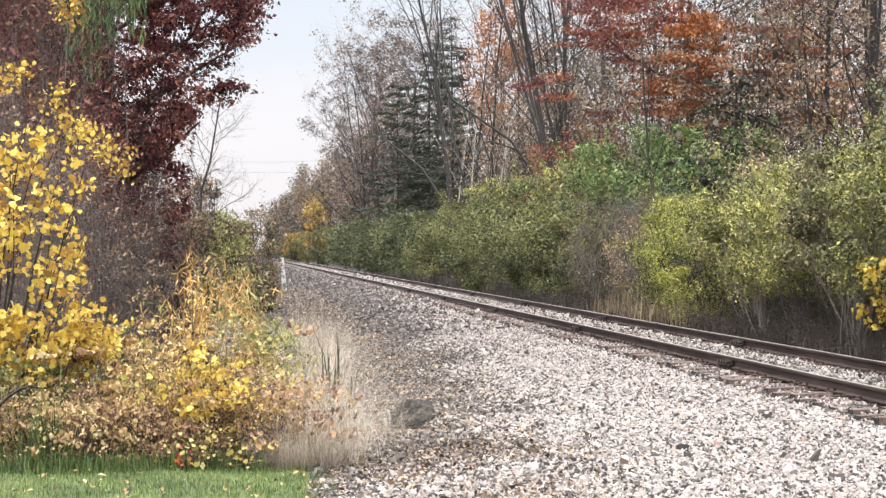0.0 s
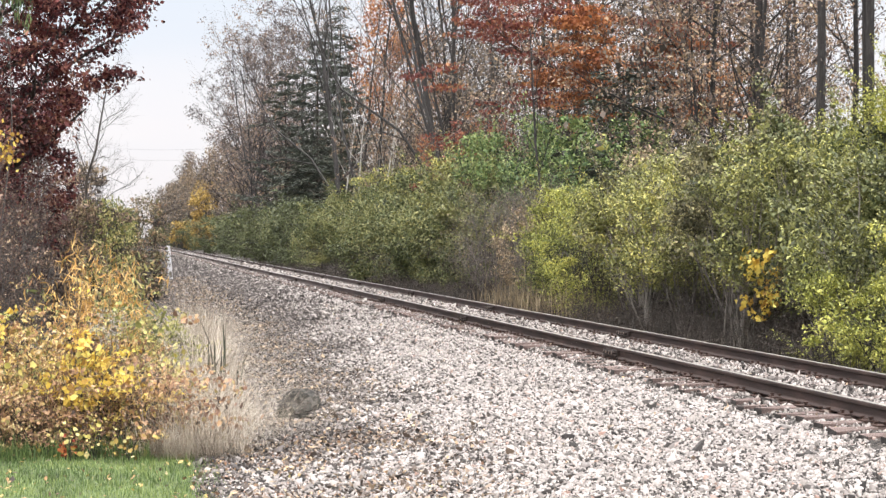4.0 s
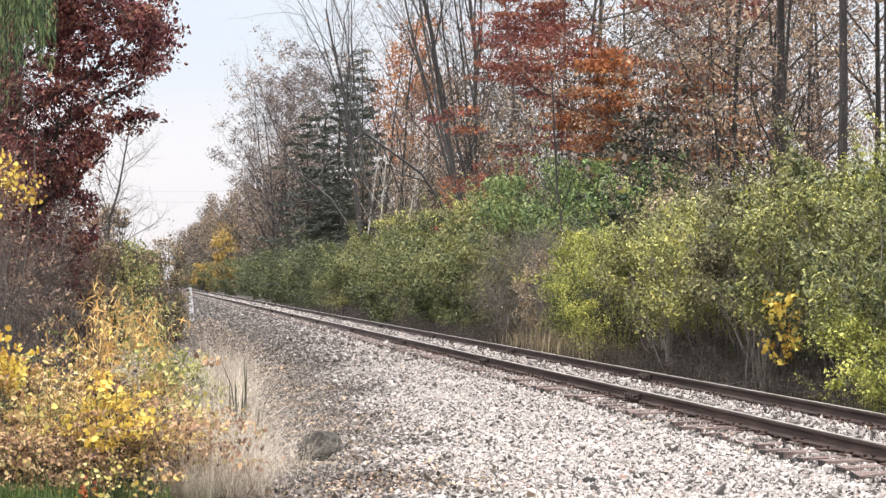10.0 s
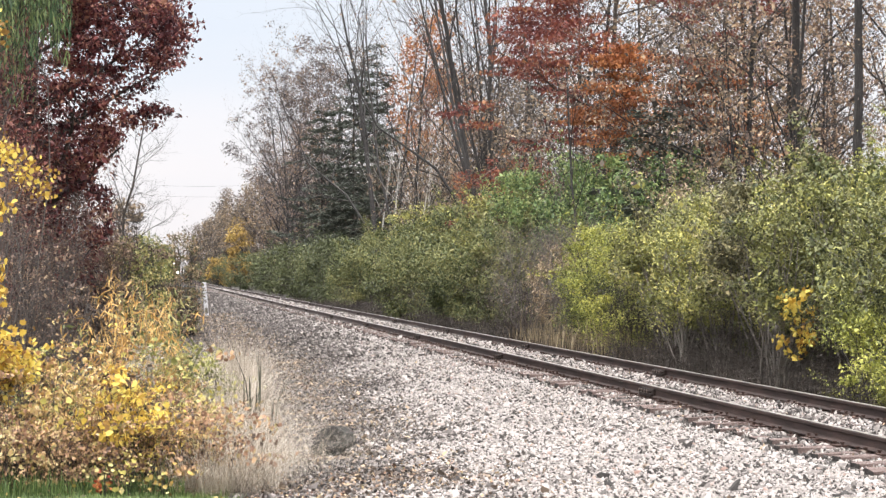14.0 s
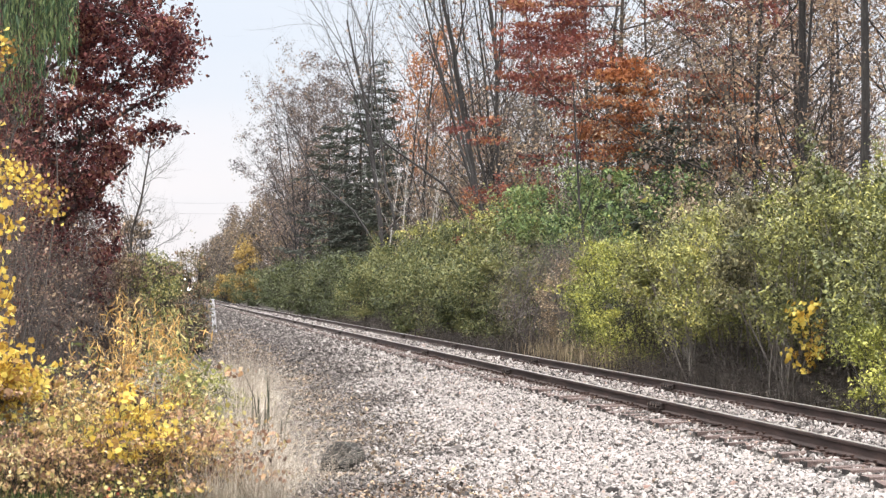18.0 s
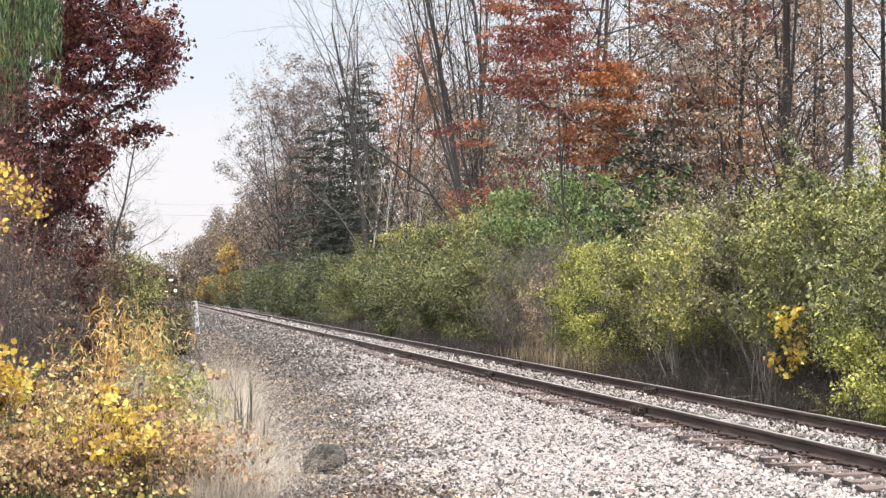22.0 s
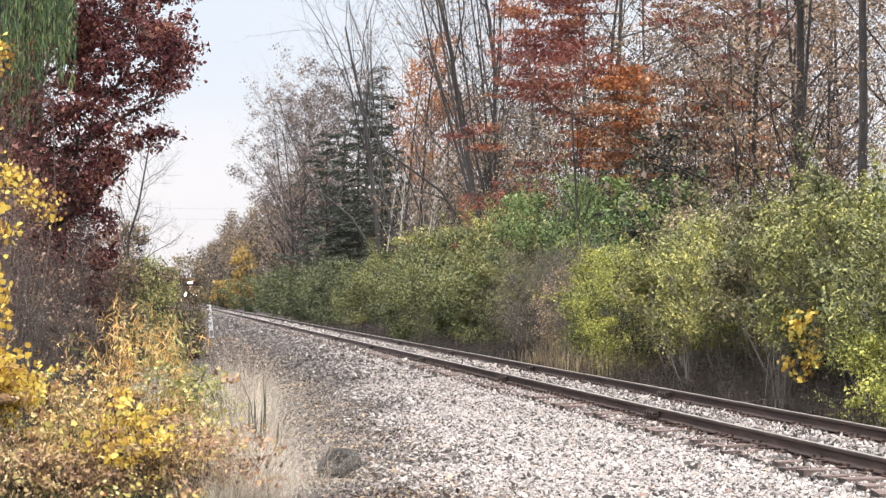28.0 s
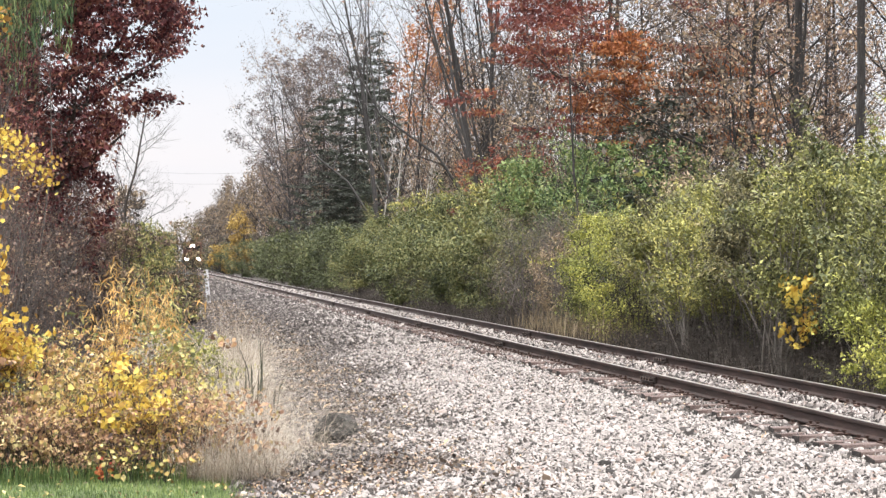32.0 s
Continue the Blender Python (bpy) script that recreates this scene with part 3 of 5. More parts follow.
GROUND = [(-900, 3.0), (-60, 0.2), (-8, -0.10), (0.0, -0.16), (1.5, -0.22), (3.0, -0.24), (5.0, -0.24), (10.0, -0.30), (11.5, -0.50), (13.0, -0.42), (18.0, -0.05), (30.0, 0.4), (900, 3.0)]
BED = [(0.4, -0.20), (0.8, -0.165), (1.2, -0.16), (2.4, -0.15), (4.2, -0.10), (5.7, -0.075), (6.10, -0.092), (6.22, -0.05), (6.4, -0.016), (6.7, -0.012), (6.9, -0.006), (8.2, -0.006), (8.5, -0.03), (8.95, -0.06), (9.8, -0.20), (10.9, -0.50)]


def wave(x, y):
    return 0.5 * np.sin(x * 1.7 + 1.3 * np.sin(y * 0.9)) + 0.5 * np.sin(y * 1.3 + 2.1 * np.sin(x * 0.6 + y * 0.23))


def ground_z(x, y):
    near = np.clip((5 - np.abs(np.asarray(x) - 4)) / 6, 0, 1)
    return lerp_profile(x, GROUND) + wave(x, y) * 0.010 * (1 - near)


def bed_z(x, y):
    return lerp_profile(x, BED) + wave(np.asarray(x) * 2.1, np.asarray(y) * 1.9) * 0.012


def sheet(name, xs, ys, height, material):
    gx, gy = np.meshgrid(xs, ys)
    v = np.stack([gx, gy, height(gx, gy)], -1).reshape(-1, 3)
    n, m = len(xs), len(ys)
    i = (np.arange(m - 1)[:, None] * n + np.arange(n - 1)[None]).ravel()
    return mesh_np(name, v, np.stack([i, i + 1, i + n + 1, i + n], 1), material, True)


gxs = np.unique(np.concatenate([np.linspace(-900, -40, 12), np.linspace(-40, -4, 16), np.linspace(-4, 18, 50), np.linspace(18, 60, 16), np.linspace(60, 900, 12)]))
gys = np.unique(np.concatenate([np.linspace(-300, 0, 10), np.linspace(0, 60, 90), np.linspace(60, 250, 60), np.linspace(250, 1600, 20)]))
ground = new("ground", sheet("ground", gxs, gys, ground_z, M_SOIL))
tagged(ground, "dark brown leaf-littered soil beside the railway", "ground", kind="structure")

lx, ly = np.linspace(-9, 1.2, 44), np.linspace(-12, 17.6, 90)
lawn = new("lawn", sheet("lawn", lx, ly, lambda x, y: ground_z(x, y) + 0.018 - 0.06 * np.clip((x - 0.78 + 0.12 * np.sin(y * 3)) / 0.3, 0, 1) - 0.05 * np.clip((y - 17.1 + 0.15 * np.sin(x * 4)) / 0.4, 0, 1), M_LAWN))
tagged(lawn, "short green mown lawn with fallen yellow leaves", "lawn", kind="structure")

bxs = np.concatenate([np.linspace(0.4, 6.0, 42), np.linspace(6.15, 10.9, 30)])
bys = np.unique(np.concatenate([np.linspace(-40, 12, 20), np.linspace(12, 60, 200), np.linspace(60, 200, 90), np.linspace(200, 900, 30)]))


def bed_edge(x, y):
    edge = 0.25 * np.sin(y * 0.7) + 0.15 * np.sin(y * 2.3 + 1) + np.clip((y - 20) / 20, 0, 1) * 0.9
    return bed_z(x, y) - 0.12 * np.clip((0.72 + edge * np.clip((y - 16) / 6, 0.2, 1) - x) / 0.4, 0, 1)


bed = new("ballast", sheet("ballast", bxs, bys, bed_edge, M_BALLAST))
tagged(bed, "crushed limestone ballast under the railway track, darkened as shade between stones", "ballast", kind="structure")


# ---------------------------------------------------------------- railway track
NEAR_RAIL, FAR_RAIL, RAIL_LEN, RAIL_TOP, TIE_STEP = 6.76, 8.265, 11.89, 0.16, 0.525
MID = (NEAR_RAIL + FAR_RAIL) / 2
track = thing("railway_track", pose(0, 0, 0), "single railway track, rusty jointed rails on weathered timber ties", "railway track")
RAIL_PROFILE = [(-0.065, 0.0), (-0.065, 0.010), (-0.012, 0.024), (-0.008, 0.030), (-0.008, 0.100), (-0.034, 0.110), (-0.036, 0.136), (-0.028, 0.145),
                (0.028, 0.145), (0.036, 0.136), (0.034, 0.110), (0.008, 0.100), (0.008, 0.030), (0.012, 0.024), (0.065, 0.010), (0.065, 0.0)]


def rail_mesh(length):
    k = len(RAIL_PROFILE)
    v = [(x, y, z) for y in (0.014, length - 0.014) for x, z in RAIL_PROFILE]
    f = [(i, (i + 1) % k, (i + 1) % k + k, i + k) for i in range(k)] + [tuple(range(k)), tuple(range(2 * k - 1, k - 1, -1))]
    me = bpy.data.meshes.new("rail")
    me.from_pydata(v, [], f)
    me.materials.append(M_RAIL_SIDE)
    me.materials.append(M_RAIL_TOP)
    me.polygons[7].material_index = 1
    me.update()
    return me


def joint_mesh():
    """A four-bolt joint bar for one side of a rail."""
    bm = bmesh.new()
    box(bm, 0.010, 0.050, -0.33, 0.33, 0.028, 0.106, 0.006)
    box(bm, 0.044, 0.080, -0.33, 0.33, 0.018, 0.046, 0.005)
    for y in (-0.23, -0.08, 0.08, 0.23):
        bmesh.ops.create_cone(bm, cap_ends=True, segments=6, radius1=0.026, radius2=0.026, depth=0.07, matrix=pose(0.072, y, 0.074, 0, 90, 0))
    me = bpy.data.meshes.new("joint_bar")
    bm.to_mesh(me)
    bm.free()
    me.materials.append(M_JOINT)
    me.materials.append(M_BOLT)
    for q in me.polygons:
        q.material_index = int(q.center.x > 0.082)
    return me


rail_me, joint_me = rail_mesh(RAIL_LEN), joint_mesh()
for rx, first in ((NEAR_RAIL, 27.43), (FAR_RAIL, 32.77)):
    for k in range(-4, 60):
        r = child("rail", rail_me, track)
        r.matrix_basis = pose(rx, first + k * RAIL_LEN, RAIL_TOP - 0.145)
        if -2 <= k < 14:
            for turn in (0, 180):
                j = child("joint_bar", joint_me, r)
                j.matrix_basis = pose(0, 0, 0, 0, 0, turn)


def tie_mesh(seed):
    rng = random.Random(seed)
    bm = bmesh.new()
    box(bm, -1.295, 1.295, -0.11, 0.11, -0.175, 0.0)
    bmesh.ops.subdivide_edges(bm, edges=[e for e in bm.edges if abs(e.verts[0].co.x - e.verts[1].co.x) > 1], cuts=7)
    for v in bm.verts:
        v.co += Vector((rng.uniform(-0.012, 0.012), rng.uniform(-0.012, 0.012), rng.uniform(-0.010, 0.004)))
        if abs(v.co.x) > 1.2:
            v.co.z -= rng.uniform(0, 0.02)
    me = bpy.data.meshes.new("tie")
    bm.to_mesh(me)
    bm.free()
    me.materials.append(M_TIE)
    me.materials.append(M_TIE_END)
    for q in me.polygons:
        q.material_index = int(abs(q.normal.x) > 0.8)
    return me


def plate_mesh():
    bm = bmesh.new()
    box(bm, -0.15, 0.15, -0.09, 0.09, 0.0, 0.014, 0.003)
    for sx, sy in ((-0.075, -0.05), (0.075, 0.05), (-0.12, 0.05)):
        box(bm, sx - 0.011, sx + 0.011, sy - 0.011, sy + 0.011, 0.012, 0.038)
        box(bm, sx - 0.018, sx + 0.018, sy - 0.016, sy + 0.016, 0.032, 0.044)
    me = bpy.data.meshes.new("tie_plate")
    bm.to_mesh(me)
    bm.free()
    me.materials.append(M_PLATE)
    return me


tie_mes, plate_me = [tie_mesh(s) for s in range(6)], plate_mesh()
trng = random.Random(5)
TIE_Y = [12.0 + TIE_STEP * k + trng.uniform(-0.035, 0.035) for k in range(300)]
for k, ty in enumerate(TIE_Y):
    t = child("tie", tie_mes[trng.randrange(6)], track)
    t.matrix_basis = pose(MID + trng.uniform(-0.06, 0.06), ty, trng.uniform(-0.018, 0.014), trng.uniform(-1, 1), trng.uniform(-0.4, 0.4), trng.uniform(-1.4, 1.4))
    if ty < 62:
        for px in (NEAR_RAIL, FAR_RAIL):
            p = child("tie_plate", plate_me, t)
            p.matrix_basis = pose(px - MID, 0, 0.002)
v0 = np.array([v.co[:] for v in tie_mes[0].vertices])
f0 = np.array([list(p.vertices) for p in tie_mes[0].polygons if len(p.vertices) == 4])
far_y = np.concatenate([np.arange(-40, 12 - TIE_STEP / 2, TIE_STEP), np.arange(TIE_Y[-1] + TIE_STEP, 700, TIE_STEP)])
far_ties = child("far_ties", mesh_np("far_ties", (v0[None] + np.stack([np.full(len(far_y), MID), far_y, 0 * far_y], 1)[:, None]).reshape(-1, 3),
                                     (f0[None] + (np.arange(len(far_y)) * len(v0))[:, None, None]).reshape(-1, 4), M_TIE), track)
far_ties["kind"] = "stuff"


# ---------------------------------------------------------------- loose stone
def stones(rng, p, size, sides=4):
    """Angular loose stones: crooked blocks, wider above than at their foot, with a broken, tilted top."""
    n, k = len(p), sides
    a = np.arange(k)[None] * 2 * np.pi / k + rng.normal(0, 0.30, (n, k))
    low = np.stack([np.cos(a) * 0.5, np.sin(a) * 0.5, np.full((n, k), -0.75)], -1)
    a2 = a + rng.normal(0.2, 0.2, (n, k))
    r2 = rng.uniform(0.7, 1.1, (n, k))
    high = np.stack([np.cos(a2) * r2, np.sin(a2) * r2, rng.uniform(0.15, 0.95, (n, k))], -1)
    q = np.concatenate([low, high], 1)
    q *= (size * 0.70 * np.exp(rng.normal(-0.03, 0.36, n)))[:, None, None] * rng.uniform(0.65, 1.35, (n, 1, 3))
    az, tx, ty = rng.uniform(0, 6.28, n), rng.normal(0, 0.35, n), rng.normal(0, 0.35, n)
    c, s = np.cos(az), np.sin(az)
    x, y, z = q[..., 0], q[..., 1], q[..., 2]
    z = z + tx[:, None] * x + ty[:, None] * y
    v = np.stack([c[:, None] * x - s[:, None] * y, s[:, None] * x + c[:, None] * y, z], -1) + p[:, None]
    f = [(k, k + i, k + i + 1) for i in range(1, k - 1)]
    for i in range(k):
        j = (i + 1) % k
        f += [(i, j, k + j), (i, k + j, k + i)]
    return v.reshape(-1, 3), (np.arange(n)[:, None, None] * 2 * k + np.array(f)[None]).reshape(-1, 3)


def stone_field(seed, count, x0, x1, y0, y1, lift):
    rng = np.random.default_rng(seed)
    x, y = rng.uniform(x0, x1, count), rng.uniform(y0, y1, count)
    z = bed_edge(x, y) + lift
    off_tie = np.abs((y - 12.0 + TIE_STEP / 2) % TIE_STEP - TIE_STEP / 2) > 0.13
    keep = (bed_edge(x, y) > ground_z(x, y) - 0.01) & ((x < 6.1) | (x > 8.9) | off_tie | (rng.uniform(0, 1, count) < np.where(x < 6.7, 0.18, 0.45)))
    keep &= (np.abs(x - NEAR_RAIL) > 0.125) & (np.abs(x - FAR_RAIL) > 0.125)
    p = np.stack([x, y, z], 1)[keep]
    return p, rng


clean, dirty = [], []
for seed, count, x0, x1, y0, y1, size, lift in ((1, 90000, 0.6, 6.17, 13.2, 23, 0.0205, 0.012), (2, 84000, 1.2, 6.17, 23, 42, 0.0232, 0.010), (5, 42000, 1.6, 6.17, 42, 90, 0.037, 0.006), (7, 16000, 1.8, 6.2, 90, 220, 0.05, 0.0), (6, 8000, 6.20, 6.68, 14, 60, 0.026, 0.002), (8, 7000, 6.15, 6.68, 60, 200, 0.04, 0.006), (3, 17000, 6.85, 8.2, 16, 45, 0.027, 0.006), (9, 20000, 6.85, 8.2, 45, 90, 0.034, 0.010), (10, 11000, 6.85, 8.2, 90, 220, 0.055, 0.012), (4, 4000, 8.4, 10.2, 18, 60, 0.04, 0.0)):
    p, rng = stone_field(seed, count, x0, x1, y0, y1, lift)
    stained = p[:, 0] + 0.6 * wave(p[:, 0] * 1.1, p[:, 1] * 0.8) + rng.normal(0, 0.55, len(p)) < np.interp(p[:, 1], (14, 16, 20, 28, 45, 75), (1.2, 1.5, 2.35, 3.4, 4.9, 6.2))
    stained |= (p[:, 0] > 6.2) & (rng.uniform(0, 1, len(p)) < 0.28)
    sides = 4 if y1 < 40 else 3
    clean.append(stones(rng, p[~stained], size, sides))
    dirty.append(stones(rng, p[stained], size, sides))


gravel = new("gravel", mesh_np("gravel", *gathered(clean), M_STONE))
tagged(gravel, "loose pale crushed limestone beside and between the rails", "gravel", kind="stuff")
gravel = new("stained_gravel", mesh_np("stained_gravel", *gathered(dirty), M_STONE_DIRTY))
tagged(gravel, "dark soil-stained stone along the verge of the ballast", "gravel", kind="stuff")


# ---------------------------------------------------------------- hedge beyond the track
def hedge_kind(seed, h, wx, wy, low, clumps, per, leaf, radius, bark, leaf_material, label, name="honeysuckle_bush", twigs=4, stem=0.024, fill=0.4, shell=0.72, shoots=26, feet=0.3):
    w, v, f = clump_plant(seed, h, wx, wy, low, clumps, per, leaf, radius, stem, twigs=twigs, fill=fill, shell=shell, shoots=shoots, feet=feet, flat=0.9, crowns=6)
    return plant(name, (0, 0, -50), 0, w, (v, f), bark, leaf_material, label, "shrub", "shrubs along the track")


HEDGE = {
    "olive": [hedge_kind(11 + i, 3.2 + 0.4 * i, 1.35, 1.5, 0.34, 40, 470, 0.060, 0.46, M_BARK_PALE, (M_OLIVE, M_OLIVE, M_KHAKI)[i], "grey-green shrub with bare pale stems at its foot", feet=1.0, stem=0.030) for i in range(3)],
    "lime": [hedge_kind(21 + i, 4.3 + 0.5 * i, 1.7, 1.8, 0.16, 52, 600, 0.053, 0.52, M_BARK, M_LIME, "tall yellow-green shrub in early autumn leaf") for i in range(3)],
    "low_lime": [hedge_kind(31 + i, 2.7 + 0.7 * i, 1.3, 1.4, 0.06, 56, 330, 0.049, 0.42, M_BARK, M_LIME, "yellow-green shrub leafy down to the ground") for i in range(2)],
    "green": [hedge_kind(41 + i, 2.9 + 0.7 * i, 1.6, 2.0, 0.12, 42, 400, 0.084, 0.54, M_BARK_DARK, M_GREEN, "dense green shrub, some leaves turning yellow") for i in range(3)],
    "tall_green": [hedge_kind(45 + i, 5.0 + 0.5 * i, 1.7, 2.3, 0.2, 60, 180, 0.105, 0.58, M_BARK_DARK, (M_GREEN, M_OLIVE)[i], "tall green shrub at the back of the hedge") for i in range(2)],
    # the brush leaves carry the hollow's shade in their colour
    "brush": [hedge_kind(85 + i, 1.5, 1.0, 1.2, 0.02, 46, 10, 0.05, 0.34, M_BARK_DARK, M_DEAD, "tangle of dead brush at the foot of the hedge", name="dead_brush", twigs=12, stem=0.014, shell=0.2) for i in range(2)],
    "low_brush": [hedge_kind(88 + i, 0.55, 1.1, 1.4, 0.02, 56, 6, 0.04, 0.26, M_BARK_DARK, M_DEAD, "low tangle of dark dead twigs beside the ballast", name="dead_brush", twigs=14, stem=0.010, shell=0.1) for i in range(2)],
    "bright": [hedge_kind(51 + i, 5.2 + 0.6 * i, 1.5, 1.9, 0.25, 46, 190, 0.100, 0.54, M_BARK, M_BRIGHT, "tall bright green shrub behind the hedge") for i in range(2)],
    "bare": [hedge_kind(61 + i, 3.6, 1.3, 1.6, 0.15, 80, 16, 0.05, 0.45, M_TWIG, M_GREY_LEAF, "almost leafless grey-brown twiggy shrub", twigs=12, stem=0.022) for i in range(2)],
    "far": [hedge_kind(71 + i, 4.2, 2.0, 3.6, 0.05, 60, 110, 0.15, 0.75, M_BARK_DARK, M_FAR_GREEN, "distant grey-green shrub beside the track") for i in range(2)],
    "far_tall": [hedge_kind(76 + i, 8.5 + i, 3.0, 5.0, 0.03, 80, 120, 0.24, 1.1, M_BARK, M_GREY_LEAF, "tall grey-brown scrub far along the track", name="far_scrub", stem=0.06) for i in range(2)],
    "dry": [hedge_kind(95 + i, 4.0, 0.9, 1.1, 0.25, 44, 120, 0.07, 0.34, M_TWIG, M_DRY, "shrub of dry pinkish tan leaves in the hedge", name="withered_shrub") for i in range(2)],
    "small": [hedge_kind(81 + i, 1.5, 0.9, 0.9, 0.05, 36, 260, 0.042, 0.28, M_BARK, M_LIME, "low yellow-green bush at the foot of the hedge") for i in range(2)],
}
used = {}


def put_hedge(kind, x, y, z=None, size=1.0):
    i = used.get(kind, 0)
    used[kind] = i + 1
    src = HEDGE[kind][i % len(HEDGE[kind])]
    m = pose(x, y, float(ground_z(x, y)) if z is None else z, 0, 0, (i * 137.5) % 360) @ Matrix.Scale(size, 4)
    if i < len(HEDGE[kind]):
        src.matrix_basis = m
        return src
    return copy_thing(src, m)


LIME_SIZE = {41.0: 1.05, 45.0: 1.0, 49.0: 0.88, 53.5: 0.9, 58.0: 0.85}  # by place along the track
for kind, x, y in (("low_lime", 12.6, 29.0), ("olive", 12.5, 33.0), ("small", 11.5, 31.4), ("small", 11.8, 29.5), ("olive", 12.35, 36.5), ("olive", 12.6, 40.2), ("olive", 12.3, 43.5), ("olive", 12.6, 47.0), ("olive", 13.4, 50.0),
                   ("low_lime", 12.4, 51.5), ("low_lime", 12.6, 54.5), ("low_lime", 13.0, 57.5), ("bare", 12.6, 60.5), ("bare", 12.3, 64.0), ("bare", 12.9, 67.5), ("bare", 13.5, 62.0), ("green", 13.4, 70.5), ("green", 12.0, 74.5),
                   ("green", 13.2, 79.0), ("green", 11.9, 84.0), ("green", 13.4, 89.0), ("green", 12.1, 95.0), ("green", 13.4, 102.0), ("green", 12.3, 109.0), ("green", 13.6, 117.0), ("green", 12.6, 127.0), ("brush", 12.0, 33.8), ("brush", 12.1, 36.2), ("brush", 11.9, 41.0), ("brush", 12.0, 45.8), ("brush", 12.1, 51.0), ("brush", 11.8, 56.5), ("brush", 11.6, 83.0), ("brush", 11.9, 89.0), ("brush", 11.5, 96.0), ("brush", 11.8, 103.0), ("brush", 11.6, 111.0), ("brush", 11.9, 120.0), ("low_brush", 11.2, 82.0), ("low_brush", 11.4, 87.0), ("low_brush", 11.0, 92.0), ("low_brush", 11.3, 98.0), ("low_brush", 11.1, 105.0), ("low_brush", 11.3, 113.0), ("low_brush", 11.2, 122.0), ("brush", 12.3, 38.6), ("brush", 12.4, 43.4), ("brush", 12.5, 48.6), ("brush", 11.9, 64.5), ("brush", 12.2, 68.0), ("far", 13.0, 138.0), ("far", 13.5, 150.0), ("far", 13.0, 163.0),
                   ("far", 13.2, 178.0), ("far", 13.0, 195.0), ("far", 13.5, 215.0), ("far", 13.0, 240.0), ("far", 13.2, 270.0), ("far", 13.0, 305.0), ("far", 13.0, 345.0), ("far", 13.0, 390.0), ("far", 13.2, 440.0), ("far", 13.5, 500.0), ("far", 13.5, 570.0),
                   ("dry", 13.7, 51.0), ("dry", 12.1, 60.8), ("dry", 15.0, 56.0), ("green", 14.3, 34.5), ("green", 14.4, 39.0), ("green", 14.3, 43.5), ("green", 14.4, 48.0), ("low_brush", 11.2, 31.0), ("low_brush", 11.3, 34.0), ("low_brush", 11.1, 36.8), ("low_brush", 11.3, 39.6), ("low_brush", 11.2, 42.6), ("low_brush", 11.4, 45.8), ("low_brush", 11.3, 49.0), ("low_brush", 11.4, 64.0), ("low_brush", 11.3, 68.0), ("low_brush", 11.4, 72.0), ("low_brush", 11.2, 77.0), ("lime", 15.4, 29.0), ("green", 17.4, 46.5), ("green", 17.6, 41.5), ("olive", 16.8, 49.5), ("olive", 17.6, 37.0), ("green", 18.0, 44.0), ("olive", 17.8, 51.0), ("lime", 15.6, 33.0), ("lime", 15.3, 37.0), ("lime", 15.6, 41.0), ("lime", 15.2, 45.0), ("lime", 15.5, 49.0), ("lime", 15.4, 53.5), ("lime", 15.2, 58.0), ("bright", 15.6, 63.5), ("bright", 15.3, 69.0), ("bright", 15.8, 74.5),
                   ("bright", 15.0, 80.0), ("tall_green", 15.4, 84.0), ("tall_green", 15.6, 90.0), ("tall_green", 15.2, 97.0), ("tall_green", 15.6, 105.0), ("tall_green", 15.4, 113.0), ("tall_green", 15.8, 122.0), ("far", 15.8, 132.0), ("far", 16.0, 148.0), ("far", 16.0, 170.0), ("far", 16.0, 200.0)):
    put_hedge(kind, x, y, size=LIME_SIZE.get(y, 0.84) if kind == "lime" else 0.7 if kind == "dry" and y > 60 else 1.0)

w, v, f = clump_plant(91, 6.8, 1.5, 1.5, 0.70, 22, 60, 0.09, 0.40, 0.04, feet=0.3)
plant("sumac_shrub", (14.9, 84, -0.2), 0, w, (v, f), M_BARK_DARK, M_OAK_RUST, "dark red autumn shrub standing in the hedge", "shrub")

w, v, f = clump_plant(92, 6.2, 1.5, 2.0, 0.62, 24, 70, 0.09, 0.42, 0.04, feet=0.3)
plant("sumac_shrub", (15.1, 94, -0.2), 50, w, (v, f), M_BARK_DARK, M_OAK_RUST, "rusty red autumn shrub at the back of the hedge", "shrub")

# yellow maple sprig in front of the hedge
srng = np.random.default_rng(95)
stem_l = [(curve_to(srng, (0, 0, -0.1), (0.05, 0, 1.75), 0.1, 6), np.linspace(0.018, 0.006, 6))]
sp = []
for k in range(12):
    b = np.array([0.03, 0, 0.55 + k * 0.1])
    e = b + np.array([srng.uniform(-0.30, 0.26), srng.uniform(-0.25, 0.2), srng.uniform(0.0, 0.2)])
    stem_l.append((curve_to(srng, b, e, 0.15, 4), np.linspace(0.007, 0.003, 4)))
    sp.append(e + srng.normal(0, 0.075, (19, 3)))
v, f = lobed_leaves(srng, np.concatenate(sp), 0.09)
plant("maple_sapling", (11.38, 35.3, -0.42), 0, stem_l, (v, f), M_BARK, M_YELLOW, "young maple with bright yellow leaves before the hedge", "sapling")

# ---------------------------------------------------------------- woods beyond the hedge
TREES = {}


def above(z, lines, tips):
    """The tree without what hangs below z, but with its trunk."""
    return [ln for i, ln in enumerate(lines) if i == 0 or ln[0][-1, 2] > z], tips[tips[:, 2] > z]


